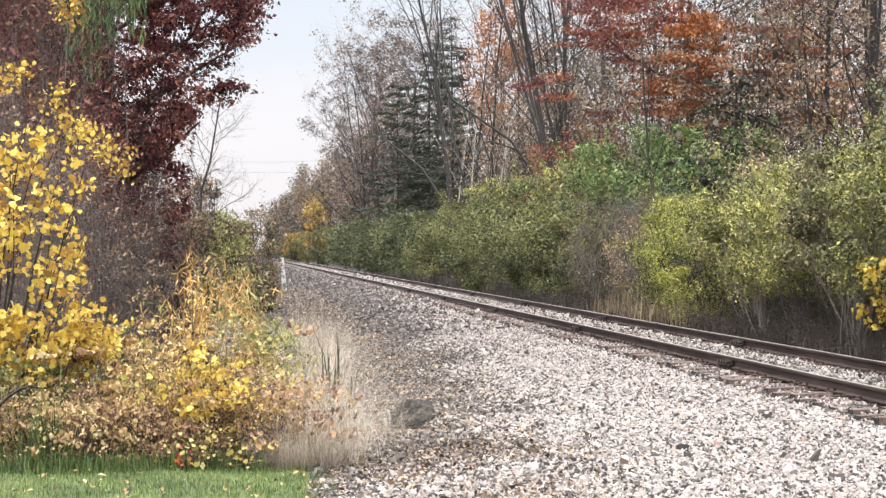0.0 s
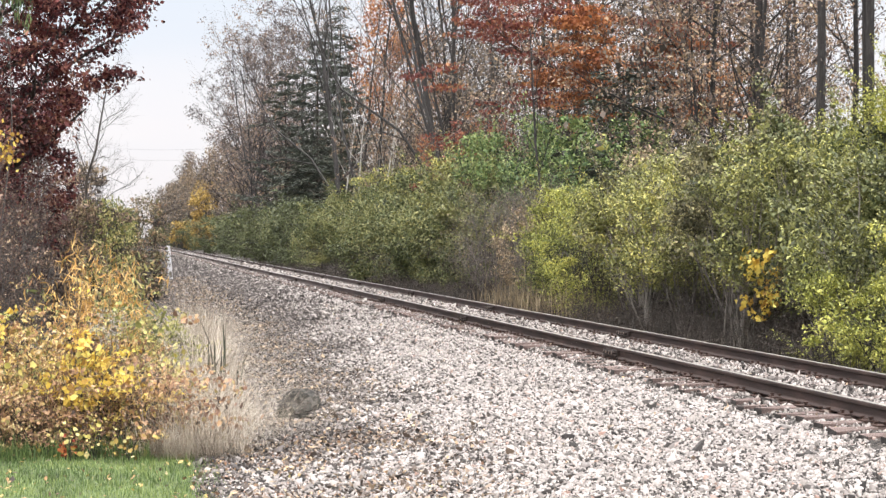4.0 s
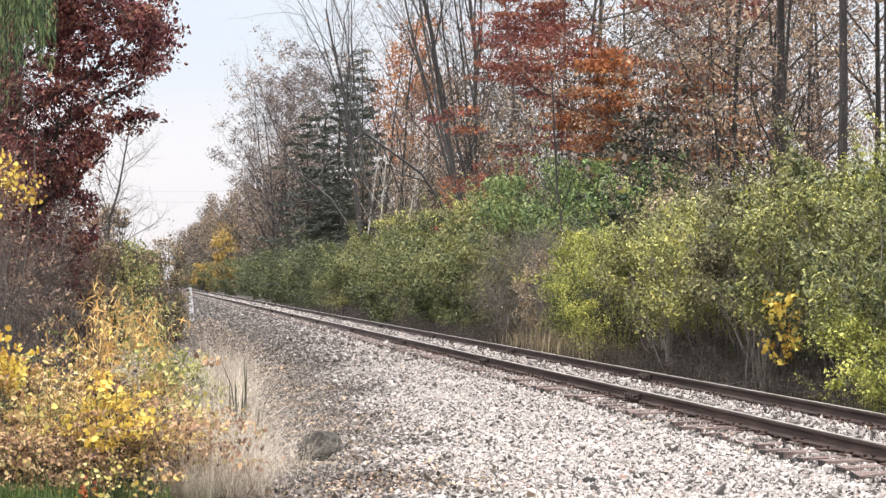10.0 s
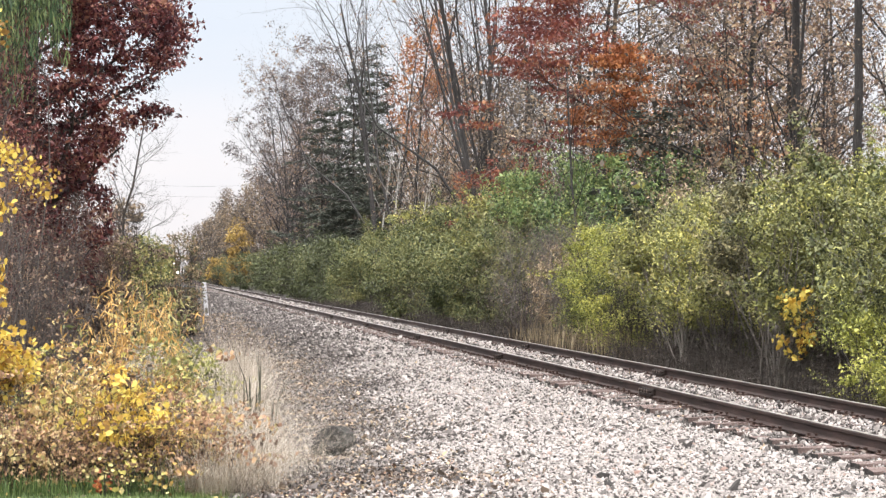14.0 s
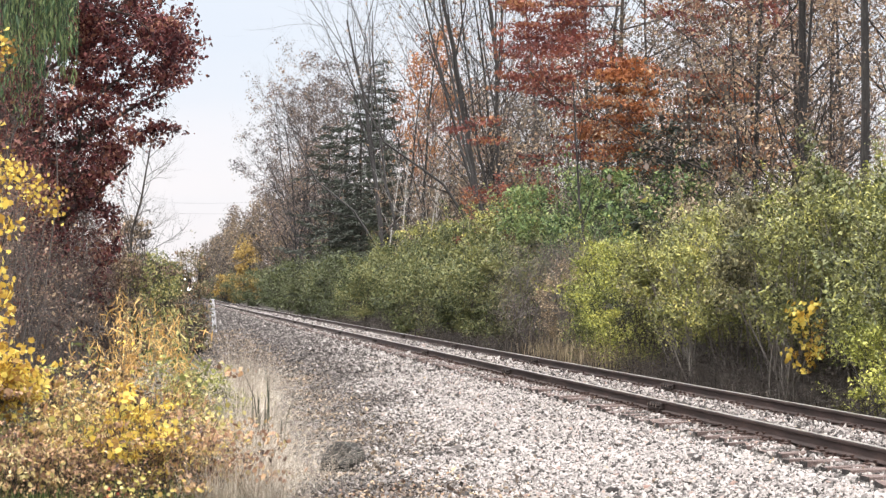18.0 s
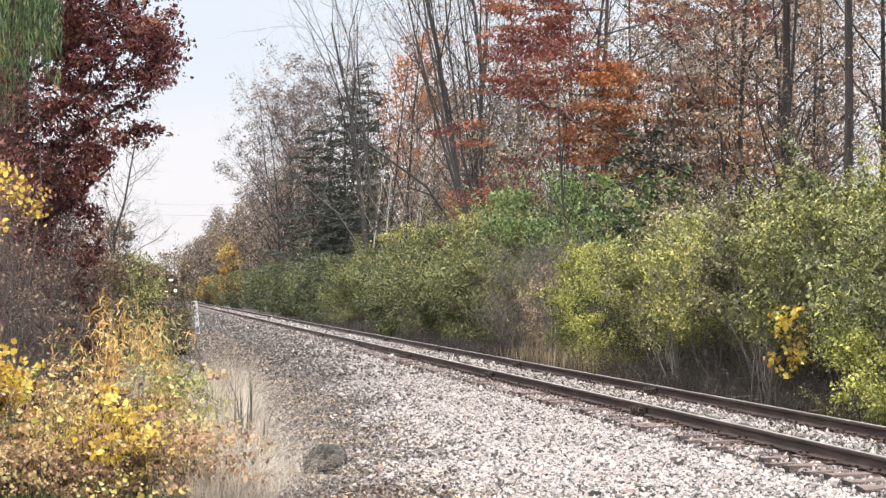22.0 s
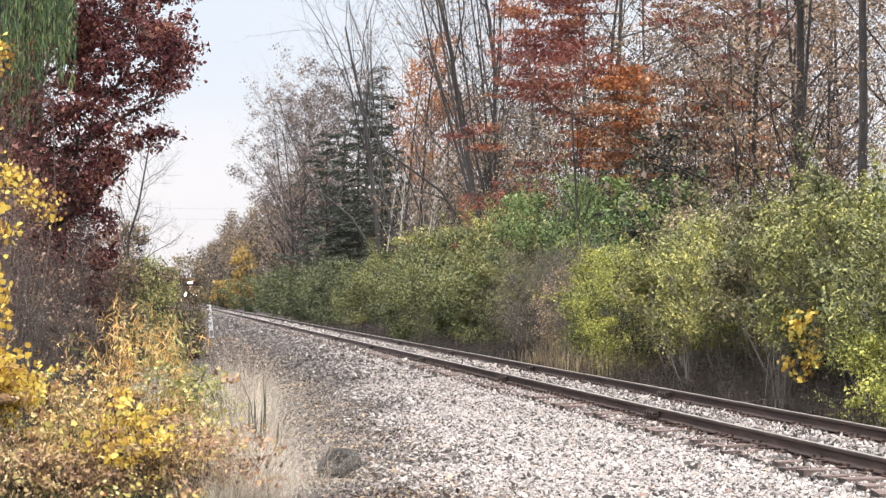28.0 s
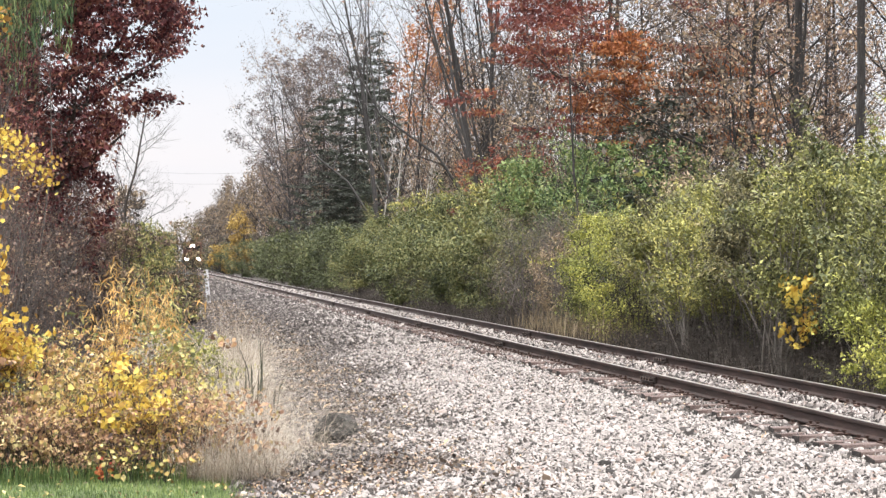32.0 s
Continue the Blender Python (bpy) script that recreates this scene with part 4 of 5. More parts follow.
def tree_kind(key, name, lines, tips, leaf_n, leaf, material, bark, label, sides=5, droop=0.4, jitter=0.25, tuft=6):
    rng = np.random.default_rng(len(TREES) + 7)
    ob = thing(name, pose(0, 0, -80), label, "tree", "trees of the wood")
    v, f = tubes(lines, sides)
    child("trunk", mesh_np("trunk", v, f, bark, True), ob)
    if leaf_n:
        p = clustered(rng, tips, leaf_n, tuft, jitter)
        child("crown", mesh_np("crown", *leaves(rng, p, leaf, droop=droop, wide=0.65), material), ob)
    TREES[key] = [ob, 0]


def put_tree(key, x, y, turn=0.0, z=None, size=1.0):
    ob, n = TREES[key]
    m = pose(x, y, float(ground_z(x, y)) if z is None else z, 0, 0, turn) @ Matrix.Scale(size, 4)
    TREES[key][1] += 1
    if n == 0:
        ob.matrix_basis = m
        return ob
    return copy_thing(ob, m)


tree_kind("bare_a", "bare_tree", *bare_tree(101, 22, 0.15, wig=0.14, up=0.13, ratio=(0.7, 0.5, 0.45), kids=(8, 7, 5), angle=(34, 44, 45), first=0.3, lean=(-0.14, 0.0), sway=0.5), 0, 0.12, M_GREY_LEAF, M_LIMB, "tall bare grey tree leaning over the hedge")
tree_kind("bare_b", "bare_tree", *bare_tree(102, 22, 0.105, wig=0.12, up=0.2, ratio=(0.56, 0.5, 0.45), kids=(9, 6, 4), angle=(42, 44, 45), first=0.25, lean=(-0.20, 0.0), sway=0.5), 0, 0.12, M_GREY_LEAF, M_LIMB, "tall bare grey tree with forked limbs")
tree_kind("bare_c", "bare_tree", *bare_tree(103, 18, 0.13, kids=(12, 6, 5), angle=(35, 40, 42), first=0.22, lean=(0.06, 0.0)), 900, 0.12, M_TAN, M_BARK, "slim bare tree with a few dry leaves")
tree_kind("leafy_grey", "thin_leaved_tree", *bare_tree(104, 17.5, 0.24, kids=(15, 8, 6), angle=(38, 42, 44), first=0.1, ratio=(0.56, 0.5, 0.46), up=0.08, lean=(-0.03, 0.0), wig=0.11, sway=0.5), 19000, 0.135, M_ASH_LEAF, M_LIMB, "spreading tree with thin grey-brown autumn leaves", jitter=(0.28, 0.28, 0.2), tuft=22)
tree_kind("spreading", "bare_tree", *bare_tree(114, 21, 0.21, kids=(9, 8, 6), angle=(34, 44, 45), first=0.16, ratio=(0.85, 0.5, 0.45), up=0.05, lean=(-0.05, 0.0), wig=0.12, sway=0.7), 0, 0.12, M_GREY_LEAF, M_LIMB, "tall bare grey tree with heavy spreading limbs")
tree_kind("rust_oak", "oak_tree", *above(6.6, *bare_tree(105, 15, 0.17, kids=(16, 7, 6), angle=(78, 46, 45), first=0.34, ratio=(0.54, 0.42, 0.42), up=0.01)), 30000, 0.10, M_OAK_RUST, M_BARK_DARK, "red and orange oak in autumn colour", jitter=(0.36, 0.36, 0.055), tuft=90)
tree_kind("orange_oak", "oak_tree", *above(5.6, *bare_tree(113, 8.6, 0.12, kids=(14, 7, 6), angle=(80, 46, 45), first=0.3, ratio=(0.55, 0.42, 0.42), up=0.01)), 22000, 0.10, M_OAK_ORANGE, M_BARK_DARK, "smaller orange-leaved oak beside the red one", jitter=(0.34, 0.34, 0.055), tuft=90)
tree_kind("tan_a", "beech_tree", *bare_tree(106, 15, 0.12, kids=(16, 6, 4), angle=(58, 45, 45), first=0.18, ratio=(0.40, 0.5, 0.5), up=0.05), 4800, 0.085, M_TAN, M_BARK, "slender tree holding dry tan and orange leaves", jitter=(0.2, 0.2, 0.1), tuft=14)
tree_kind("tan_b", "beech_tree", *bare_tree(107, 12, 0.10, kids=(16, 6, 4), angle=(60, 45, 45), first=0.15, ratio=(0.42, 0.5, 0.5), up=0.05), 5200, 0.085, M_TAN, M_BARK, "small tree holding dry tan leaves", jitter=(0.2, 0.2, 0.1), tuft=14)
tree_kind("trunk_tall", "tall_tree", *bare_tree(108, 24, 0.155, kids=(12, 5, 4), angle=(40, 42, 42), first=0.38, ratio=(0.35, 0.5, 0.5), wig=0.045), 5000, 0.10, M_TAN, M_BARK, "tall straight dark trunk with sparse dry leaves", jitter=(0.2, 0.2, 0.1), tuft=14)
tree_kind("far_brown", "distant_tree", *bare_tree(109, 15, 0.2, kids=(14, 6, 4), angle=(45, 42, 45), first=0.05), 7000, 0.28, M_GREY_LEAF, M_BARK, "distant brown autumn tree", jitter=0.6)
tree_kind("orange", "maple_tree", *bare_tree(110, 19, 0.16, kids=(14, 6, 4), angle=(45, 42, 45), first=0.35, ratio=(0.4, 0.5, 0.5)), 9000, 0.22, M_OAK_ORANGE, M_BARK, "orange autumn maple among bare trees", jitter=0.4)
tree_kind("under_a", "understory_tree", *bare_tree(111, 9.5, 0.07, kids=(16, 6, 4), angle=(36, 40, 42), first=0.06), 2200, 0.11, M_GREY_LEAF, M_BARK, "small twiggy tree under the taller ones", jitter=0.3)
tree_kind("under_b", "understory_tree", *bare_tree(112, 7.5, 0.06, kids=(16, 6, 4), angle=(44, 42, 42), first=0.04), 1600, 0.11, M_GREY_LEAF, M_LIMB, "small grey twiggy tree behind the hedge", jitter=0.3)


def conifer(seed, h, reach, r):
    """Straight trunk with drooping whorls; returns the wood, needle-spray points and their axes."""
    rng = np.random.default_rng(seed)
    lines = [(np.array([(0, 0, -0.1), (0.05, 0, h * 0.5), (0, 0, h)]), np.array([r, r * 0.6, 0.02]))]
    p, ax = [], []
    z = h * 0.05
    while z < h * 0.98:
        k = 1 - z / h
        for _ in range(5):
            az = rng.uniform(0, 6.28)
            ln = reach * (k ** 0.42) * rng.uniform(0.35, 1.15) + 0.25
            d = np.array([math.cos(az), math.sin(az), 0.0])
            a = np.array([0, 0, z])
            e = a + d * ln + np.array([0, 0, rng.normal(-0.02, 0.16) * ln])
            a = a + np.array([0, 0, rng.normal(0, 0.25)])
            c = curve_to(rng, a, e, 0.05, 5)
            lines.append((c, np.linspace(r * 0.22 * k + 0.012, 0.006, 5)))
            n = int(40 * ln) + 8
            t = rng.uniform(0.15, 1, n)
            side = np.array([-d[1], d[0], 0])
            q = c[0] + (c[-1] - c[0]) * t[:, None] + side * (rng.normal(0, 0.28, n) * (1.15 - t) * min(ln, 2.2))[:, None]
            q[:, 2] += rng.normal(0.0, 0.06, n) + np.interp(t, np.linspace(0, 1, 5), c[:, 2]) - (c[0, 2] + (c[-1, 2] - c[0, 2]) * t)
            p.append(q)
            ax.append(np.repeat((d * 0.7 + side * rng.choice([-1, 1]) * 0.5)[None], n, 0))
        z += h * 0.022 + 0.30
    return lines, np.concatenate(p), np.concatenate(ax)


for i, (cx, cy, ch, cr) in enumerate(((18.3, 176, 19.5, 4.4), (18.9, 170, 21, 3.4), (16.3, 65.0, 7.0, 2.9), (15.2, 162, 9.0, 4.2), (16.9, 152, 13.0, 3.8), (14.4, 170, 15.0, 4.6), (16.0, 160, 17.0, 4.6))):
    lines, p, ax = conifer(121 + i, ch, cr, 0.16)
    rng = np.random.default_rng(130 + i)
    plant("conifer", (cx, cy, 0), 0, lines, leaves(rng, p, 0.25 if cy > 100 else 0.22, axis=ax * 2, wide=0.3, droop=0.12, flat=2.0), M_BARK_DARK, M_NEEDLE, "dark green pine with level branches", "tree", "conifers of the wood", ("trunk", "needles"))

for key, x, y, turn in (("trunk_tall", 19, 54.5, 0), ("trunk_tall", 19, 58.6, 130), ("trunk_tall", 20.3, 53.5, 220), ("trunk_tall", 21.5, 57, 75), ("tan_a", 18.2, 62, 0), ("tan_b", 18.0, 57.5, 50), ("tan_a", 21.5, 72, 140), ("tan_b", 20.5, 63, 210), ("tan_a", 22, 60, 260),
                        ("tan_b", 22.5, 79, 300), ("rust_oak", 16.9, 74, 0), ("tan_a", 20.6, 84, 120), ("orange_oak", 17.3, 70.5, 40), ("orange", 24.9, 185, 0), ("bare_b", 17.0, 100, 0), ("bare_b", 17.6, 104, 18), ("bare_a", 18.0, 101, 340), ("bare_b", 18.8, 108, 350), 
                        ("bare_b", 17.2, 138, 350), ("bare_c", 18.0, 150, 40), ("leafy_grey", 14.9, 213, 0), ("leafy_grey", 16.6, 218, 200), ("spreading", 16.3, 143, 0), ("spreading", 17.7, 108, 20), ("bare_b", 15.4, 205, 0), ("bare_c", 14.2, 200, 180), ("leafy_grey", 22.0, 300, 330), ("leafy_grey", 18.0, 190, 200), ("tan_b", 19, 118, 0), ("tan_a", 18.5, 128, 80),
                        ("bare_c", 18.2, 85, 10), ("bare_c", 19, 112, 200), ("tan_a", 26, 78, 30), ("tan_a", 28, 82, 200), ("under_a", 22, 66, 100), ("under_a", 24, 72, 220), ("far_brown", 22, 345, 0), ("far_brown", 21, 400, 60), ("far_brown", 20, 460, 120), ("far_brown", 21.5, 520, 180), ("far_brown", 19.5, 560, 240), ("far_brown", 21, 640, 300), ("far_brown", 20, 700, 20),
                        ("far_brown", 24, 310, 90), ("far_brown", 27, 360, 150), ("far_brown", 26, 430, 210)):
    put_tree(key, x, y, turn)
wrng = random.Random(77)
for k in range(17):
    x = wrng.uniform(22, 60)
    put_tree(wrng.choice(["bare_c", "tan_a", "tan_b", "tan_a", "trunk_tall"]), x, x * wrng.uniform(3.15, 5.2), wrng.uniform(0, 360))
for k in range(9):
    x = wrng.uniform(29, 60)
    put_tree(wrng.choice(["bare_c", "tan_a", "tan_b", "bare_c"]), x, x * wrng.uniform(5.2, 10.0), wrng.uniform(0, 360))

for x, y in ((13.5, 330), (16.5, 300), (19.5, 330), (13.0, 400), (17.0, 420), (14.0, 500), (23.0, 310), (20.5, 260)):
    put_hedge("far_tall", x, y)
for x, y in ((24, 150), (27, 172), (30, 158), (33, 190), (36, 170), (28, 205), (24, 190), (40, 200), (45, 205), (38, 215), (50, 210), (21.5, 165)):
    put_hedge("far_tall", x, y)
for k in range(14):  # scrub that closes the foot of the distant trees
    put_hedge("far", wrng.uniform(15.5, 23), 330 + 24 * k)
urng = random.Random(31)
for k in range(30):
    y = 60 * 1.052 ** k
    put_tree(("under_a", "under_b")[k % 2], urng.uniform(16.6, 18.2) + 0.012 * y, y, urng.uniform(0, 360))
for x, y in ((18.3, 112), (19.6, 118), (20.6, 112), (19.0, 104), (21.5, 122), (22.6, 128), (20.2, 99), (18.6, 126)):
    put_tree("under_a", x, y, urng.uniform(0, 360), size=1.1)
for x, y in ((16.2, 128), (17.5, 109), (20.3, 106), (19.2, 115)):
    put_tree("bare_c", x, y, urng.uniform(0, 360))

# grey sapling that forks above the hedge, and white birch stems
plant("sapling", (13.6, 63.5, -0.3), 0, bare_tree(141, 8.6, 0.06, kids=(11, 5, 4), angle=(30, 38, 40), first=0.46, ratio=(0.5, 0.5, 0.5), wig=0.13, up=0.15)[0], None, M_LIMB, None, "slender grey sapling forking above the hedge", "sapling", names=("trunk", "x"))
for i, (bx, by, bh) in enumerate(((16.4, 146, 11), (16.2, 137, 12), (15.5, 121, 9), (16.5, 125, 10))):
    plant("birch", (bx, by, -0.2), i * 70, bare_tree(150 + i, bh, 0.07, kids=(8, 4), angle=(35, 40), first=0.45, lean=(-0.05 * i, 0))[0], None, M_BIRCH, None, "thin white-barked birch stem", "tree", "birches", names=("trunk", "x"))

w, v, f = clump_plant(161, 8.3, 1.5, 2.0, 0.08, 36, 80, 0.24, 0.75, 0.12, single=True)
plant("gold_tree", (11.6, 252, -0.4), 0, w, (v, f), M_BARK, M_GOLD, "golden yellow tree beside the distant track", "tree", names=("trunk", "crown"))
w, v, f = clump_plant(162, 4.0, 1.6, 2.2, 0.1, 30, 60, 0.26, 0.7, 0.05)
plant("gold_bush", (10.6, 300, -0.4), 0, w, (v, f), M_BARK, M_GOLD, "pale yellow bush beside the distant track", "shrub")

# ---------------------------------------------------------------- left side: trees and thicket
lines, tips = bare_tree(171, 10.0, 0.2, kids=(36, 7, 5), angle=(76, 48, 45), first=0.14, ratio=(0.40, 0.5, 0.5), up=0.03)


def oak_reach(q):
    """How far the crown reaches over the track side: bare below the overhanging limbs."""
    return 1.5 + 1.9 / (1 + np.exp(-(q[:, 2] - 4.9 + 0.35 * np.sin(q[:, 1] * 2)) * 4)) + 0.25 * np.sin(q[:, 2] * 5 + q[:, 1] * 3)


lines = [ln for ln in lines if ln[0][-1, 0] < oak_reach(ln[0][-1:])[0]]
rng = np.random.default_rng(172)
p = clustered(rng, tips, 120000, 48, (0.13, 0.13, 0.075))
p = p[p[:, 0] < oak_reach(p)]
red_oak = plant("oak_tree", (-2.3, 42, -0.15), 0, lines, leaves(rng, p, 0.074, droop=0.5, wide=0.65), M_BARK_DARK, M_OAK_RED, "dark red oak in full autumn leaf", "tree", names=("trunk", "crown"), sides=5)

w, v, f = clump_plant(173, 9.0, 1.9, 1.6, 0.18, 110, 230, 0.076, 0.62, 0.09, single=True, twigs=4, shell=0.1)
young_oak = plant("young_oak", (-2.7, 38, -0.15), 0, w, (v, f), M_BARK_DARK, M_OAK_RED, "young dark red oak beside the larger one", "tree", names=("trunk", "crown"))
copy_thing(young_oak, pose(-5.4, 46, -0.1, 0, 0, 80))
copy_thing(young_oak, pose(-4.0, 41, -0.1, 0, 0, 200))

THICKET = [clump_plant(180 + i, 4.6, 1.5, 1.6, 0.05, 90, 60, 0.046, 0.42, 0.014, twigs=11, shell=0.15, shoots=30) for i in range(3)]
tk = [plant("thicket_bush", (0, 0, -60), 0, w, (v, f), M_TWIG, M_BROWN_LEAF, "brown twiggy thicket with withered leaves", "shrub", "thicket bushes") for w, v, f in THICKET]
for i, (x, y) in enumerate(((-2.5, 26), (-2.3, 30), (-4.2, 30), (-3.4, 34), (-5.2, 36), (-2.5, 37), (-4.4, 42), (-2.7, 46), (-6.0, 45), (-3.8, 52), (-3.1, 57), (-6.8, 55), (-5.0, 63), (-3.5, 68), (-3.8, 80), (-3.6, 92), (-1.55, 38.5), (-1.9, 33))):
    m = pose(x, y, float(ground_z(x, y)), 0, 0, i * 137.5) @ Matrix.Scale(0.76 if y < 40 else 1.0, 4)
    if i < 3:
        tk[i].matrix_basis = m
    else:
        copy_thing(tk[i % 3], m)

w, v, f = clump_plant(186, 7.6, 1.7, 1.8, 0.04, 130, 80, 0.062, 0.50, 0.020, twigs=10, shell=0.15, shoots=40)
tall = plant("thicket_bush", (-3.0, 33, -0.15), 0, w, (v, f), M_TWIG, M_OAK_BROWN, "tall red-brown twiggy thicket with withered leaves", "shrub", "thicket bushes")
for i, (x, y) in enumerate(((-4.4, 31), (-5.0, 37), (-6.4, 40), (-3.6, 39), (-2.7, 48))):
    copy_thing(tall, pose(x, y, -0.15, 0, 0, 70 + 110 * i))
for i, (x, y) in enumerate(((-2.0, 43.5), (-1.75, 47.5))):
    copy_thing(tall, pose(x, y, -0.15, 0, 0, 30 + 150 * i) @ Matrix.Scale(0.62, 4))

w, v, f = clump_plant(190, 2.7, 0.62, 1.6, 0.05, 76, 110, 0.065, 0.27, 0.018, twigs=6)
plant("dark_bush", (-0.1, 50, -0.2), 0, w, (v, f), M_BARK_DARK, M_DARK_GREEN, "dark green bush beside the ballast", "shrub")
w, v, f = clump_plant(191, 1.7, 0.42, 0.9, 0.03, 70, 44, 0.055, 0.22, 0.012, twigs=9, shoots=14)
plant("dark_bush", (0.68, 56, -0.2), 40, w, (v, f), M_BARK, M_RUSSET, "thin dark bush with reddish dry twigs", "shrub")

w, v, f = clump_plant(193, 2.9, 0.75, 0.9, 0.02, 120, 34, 0.060, 0.24, 0.012, twigs=6, shoots=30)
plant("sparse_bush", (1.10, 60, -0.2), 0, w, (v, f), M_BARK, M_RUSSET, "sparse bush with thin twigs and few leaves", "shrub")
w, v, f = clump_plant(192, 2.5, 0.9, 1.4, 0.05, 80, 90, 0.06, 0.32, 0.018, twigs=8, shell=0.2)
plant("dark_bush", (-0.85, 45, -0.2), 70, w, (v, f), M_TWIG, M_BROWN_LEAF, "brown withered bush beside the dark green one", "shrub")
plant("sapling", (-0.5, 60, -0.2), 0, bare_tree(195, 6.4, 0.06, kids=(24, 9, 6), angle=(52, 44, 42), first=0.12, ratio=(0.36, 0.55, 0.5), wig=0.16, sway=0.7)[0], None, M_BARK_DARK, None, "slim bare sapling against the sky", "sapling", names=("trunk", "x"))
for key, x, y, turn in (("far_brown", -12.0, 260, 0), ("tan_b", -9, 75, 90), ("tan_a", -10, 95, 90), ("bare_c", -7, 60, 0), ("bare_c", -9, 50, 60)):
    put_tree(key, x, y, turn)

w, v, f = clump_plant(197, 6.8, 1.7, 2.4, 0.05, 60, 70, 0.16, 0.6, 0.05, twigs=6)
plant("scrub_tree", (-1.3, 150, -0.2), 0, w, (v, f), M_BARK, M_GREY_LEAF, "grey-brown scrub tree further along the track", "tree", names=("trunk", "crown"))
w, v, f = clump_plant(198, 5.6, 1.5, 2.4, 0.05, 50, 70, 0.16, 0.6, 0.05, twigs=6)
plant("scrub_tree", (-2.4, 120, -0.2), 0, w, (v, f), M_BARK, M_BROWN_LEAF, "brown scrub tree further along the track", "tree", names=("trunk", "crown"))
for i, (x, y) in enumerate(((0.6, 210), (1.0, 290), (-0.4, 250), (3.4, 330), (4.2, 380), (4.4, 440))):
    w, v, f = clump_plant(400 + i, 4.2 + 0.6 * i, 1.8, 3.0, 0.05, 40, 60, 0.22, 0.7, 0.05, twigs=5)
    plant("far_bush", (x, y, -0.2), 0, w, (v, f), M_BARK, M_FAR_GREEN, "grey-green bush far along the track", "shrub")

# hanging willow strands at the top
wr = np.random.default_rng(200)
wl_lines, wp = [], []
for k in range(120):
    a = np.array([wr.uniform(-0.72, 0.42), wr.uniform(-1.0, 1.0), 6.6 + wr.uniform(-0.2, 0.6)])
    ln = wr.uniform(0.8, 1.7) + 0.9 * wr.uniform(0, 1) * (a[0] < -0.15)
    q = np.stack([a + np.array([0.03 * math.sin(s * 5 + k), 0, -ln * s]) for s in np.linspace(0, 1, 6)])
    wl_lines.append((q, np.linspace(0.008, 0.003, 6)))
    wp.append(a + np.stack([wr.normal(0, 0.03, 60), wr.normal(0, 0.03, 60), -ln * wr.uniform(0, 1, 60)], 1))
wl_lines.append((np.array([(-2.2, 0, -0.1), (-2.1, 0, 3.0), (-1.8, 0, 5.4), (-1.0, 0, 6.7), (0.0, 0.1, 6.9)]), np.array([0.16, 0.13, 0.09, 0.05, 0.02])))
plant("willow_tree", (-1.5, 31, -0.15), 0, wl_lines, leaves(wr, np.concatenate(wp), 0.10, axis=np.array([[0, 0, -1.5]]), wide=0.2), M_BARK, M_WILLOW, "green willow with hanging leafy strands", "tree", names=("trunk", "crown"))

# ---------------------------------------------------------------- left foreground
def bramble(seed, h, wx, clumps, per, leaf, material, label):
    """Arching canes with small lobed leaves."""
    w, v, f = clump_plant(seed, h, wx, wx * 0.9, 0.02, clumps, 1, leaf, 0.2, 0.007, twigs=5, shell=0.2)
    rng = np.random.default_rng(seed + 1)
    ends = np.stack([ln[0][-1] for ln in w])
    q = clustered(rng, ends, int(clumps * per * 1.15), 14, (0.06, 0.06, 0.022))
    q = q[q[:, 2] > 0.04]
    cut = int(len(q) * 0.86)
    v, f = leaves(rng, q[:cut], leaf * 0.74, wide=0.52, droop=0.2, flat=0.8)
    small = (v, np.concatenate([f[:, [0, 1, 2]], f[:, [0, 2, 3]]]))
    broad = lobed_leaves(rng, q[cut:], leaf * 0.95)
    return plant("bramble", (0, 0, -70), 0, w, gathered([small, broad]), M_BARK, material, label, "shrub", "brambles at the lawn's edge")


br = [bramble(210, 0.78, 0.55, 64, 60, 0.044, M_BRAMBLE, "bramble in yellow, orange and pink autumn leaf"),
      bramble(212, 1.0, 0.48, 58, 52, 0.050, M_BRAMBLE, "tall bramble in yellow and orange autumn leaf"),
      bramble(214, 0.55, 0.60, 60, 56, 0.040, M_BRAMBLE_PINK, "low bramble with pinkish brown leaves"),
      bramble(226, 0.85, 0.46, 60, 22, 0.056, M_YELLOW, "small shrub with bright yellow leaves"),
      bramble(218, 0.8, 0.50, 58, 56, 0.038, M_OLIVE, "weedy bush with dull green leaves")]
for i, (k, x, y) in enumerate(((0, -1.95, 18.1), (2, -1.25, 17.8), (1, -0.55, 18.2), (3, -0.15, 18.0), (4, -1.5, 18.9), (2, -0.5, 17.75), (0, 0.1, 17.8), (0, 0.35, 18.5), (1, -0.95, 19.0), (4, -1.75, 18.5), (4, -1.9, 19.4), (1, -0.1, 19.3), (0, 0.45, 19.3), (4, -0.7, 19.9), (1, -2.4, 18.9),
                                 (2, -2.5, 18.0), (1, -0.6, 20.6), (0, -1.4, 20.4), (1, -2.2, 20.6), (0, 0.15, 20.6), (0, 0.55, 21.4), (4, 0.1, 22.0), (2, -0.9, 18.0), (1, 0.35, 23.4), (4, -1.1, 22.5), (4, 0.75, 26), (1, 0.5, 28), (4, 0.3, 31), (0, 0.6, 34), (2, 0.28, 18.0))):
    m = pose(x, y - 0.25, -0.2, 0, 0, i * 137.5) @ Matrix.Scale(0.72 + 0.5 * ((i * 0.618) % 1), 4)
    if i < 5:
        br[k].matrix_basis = m
    else:
        copy_thing(br[k], m)

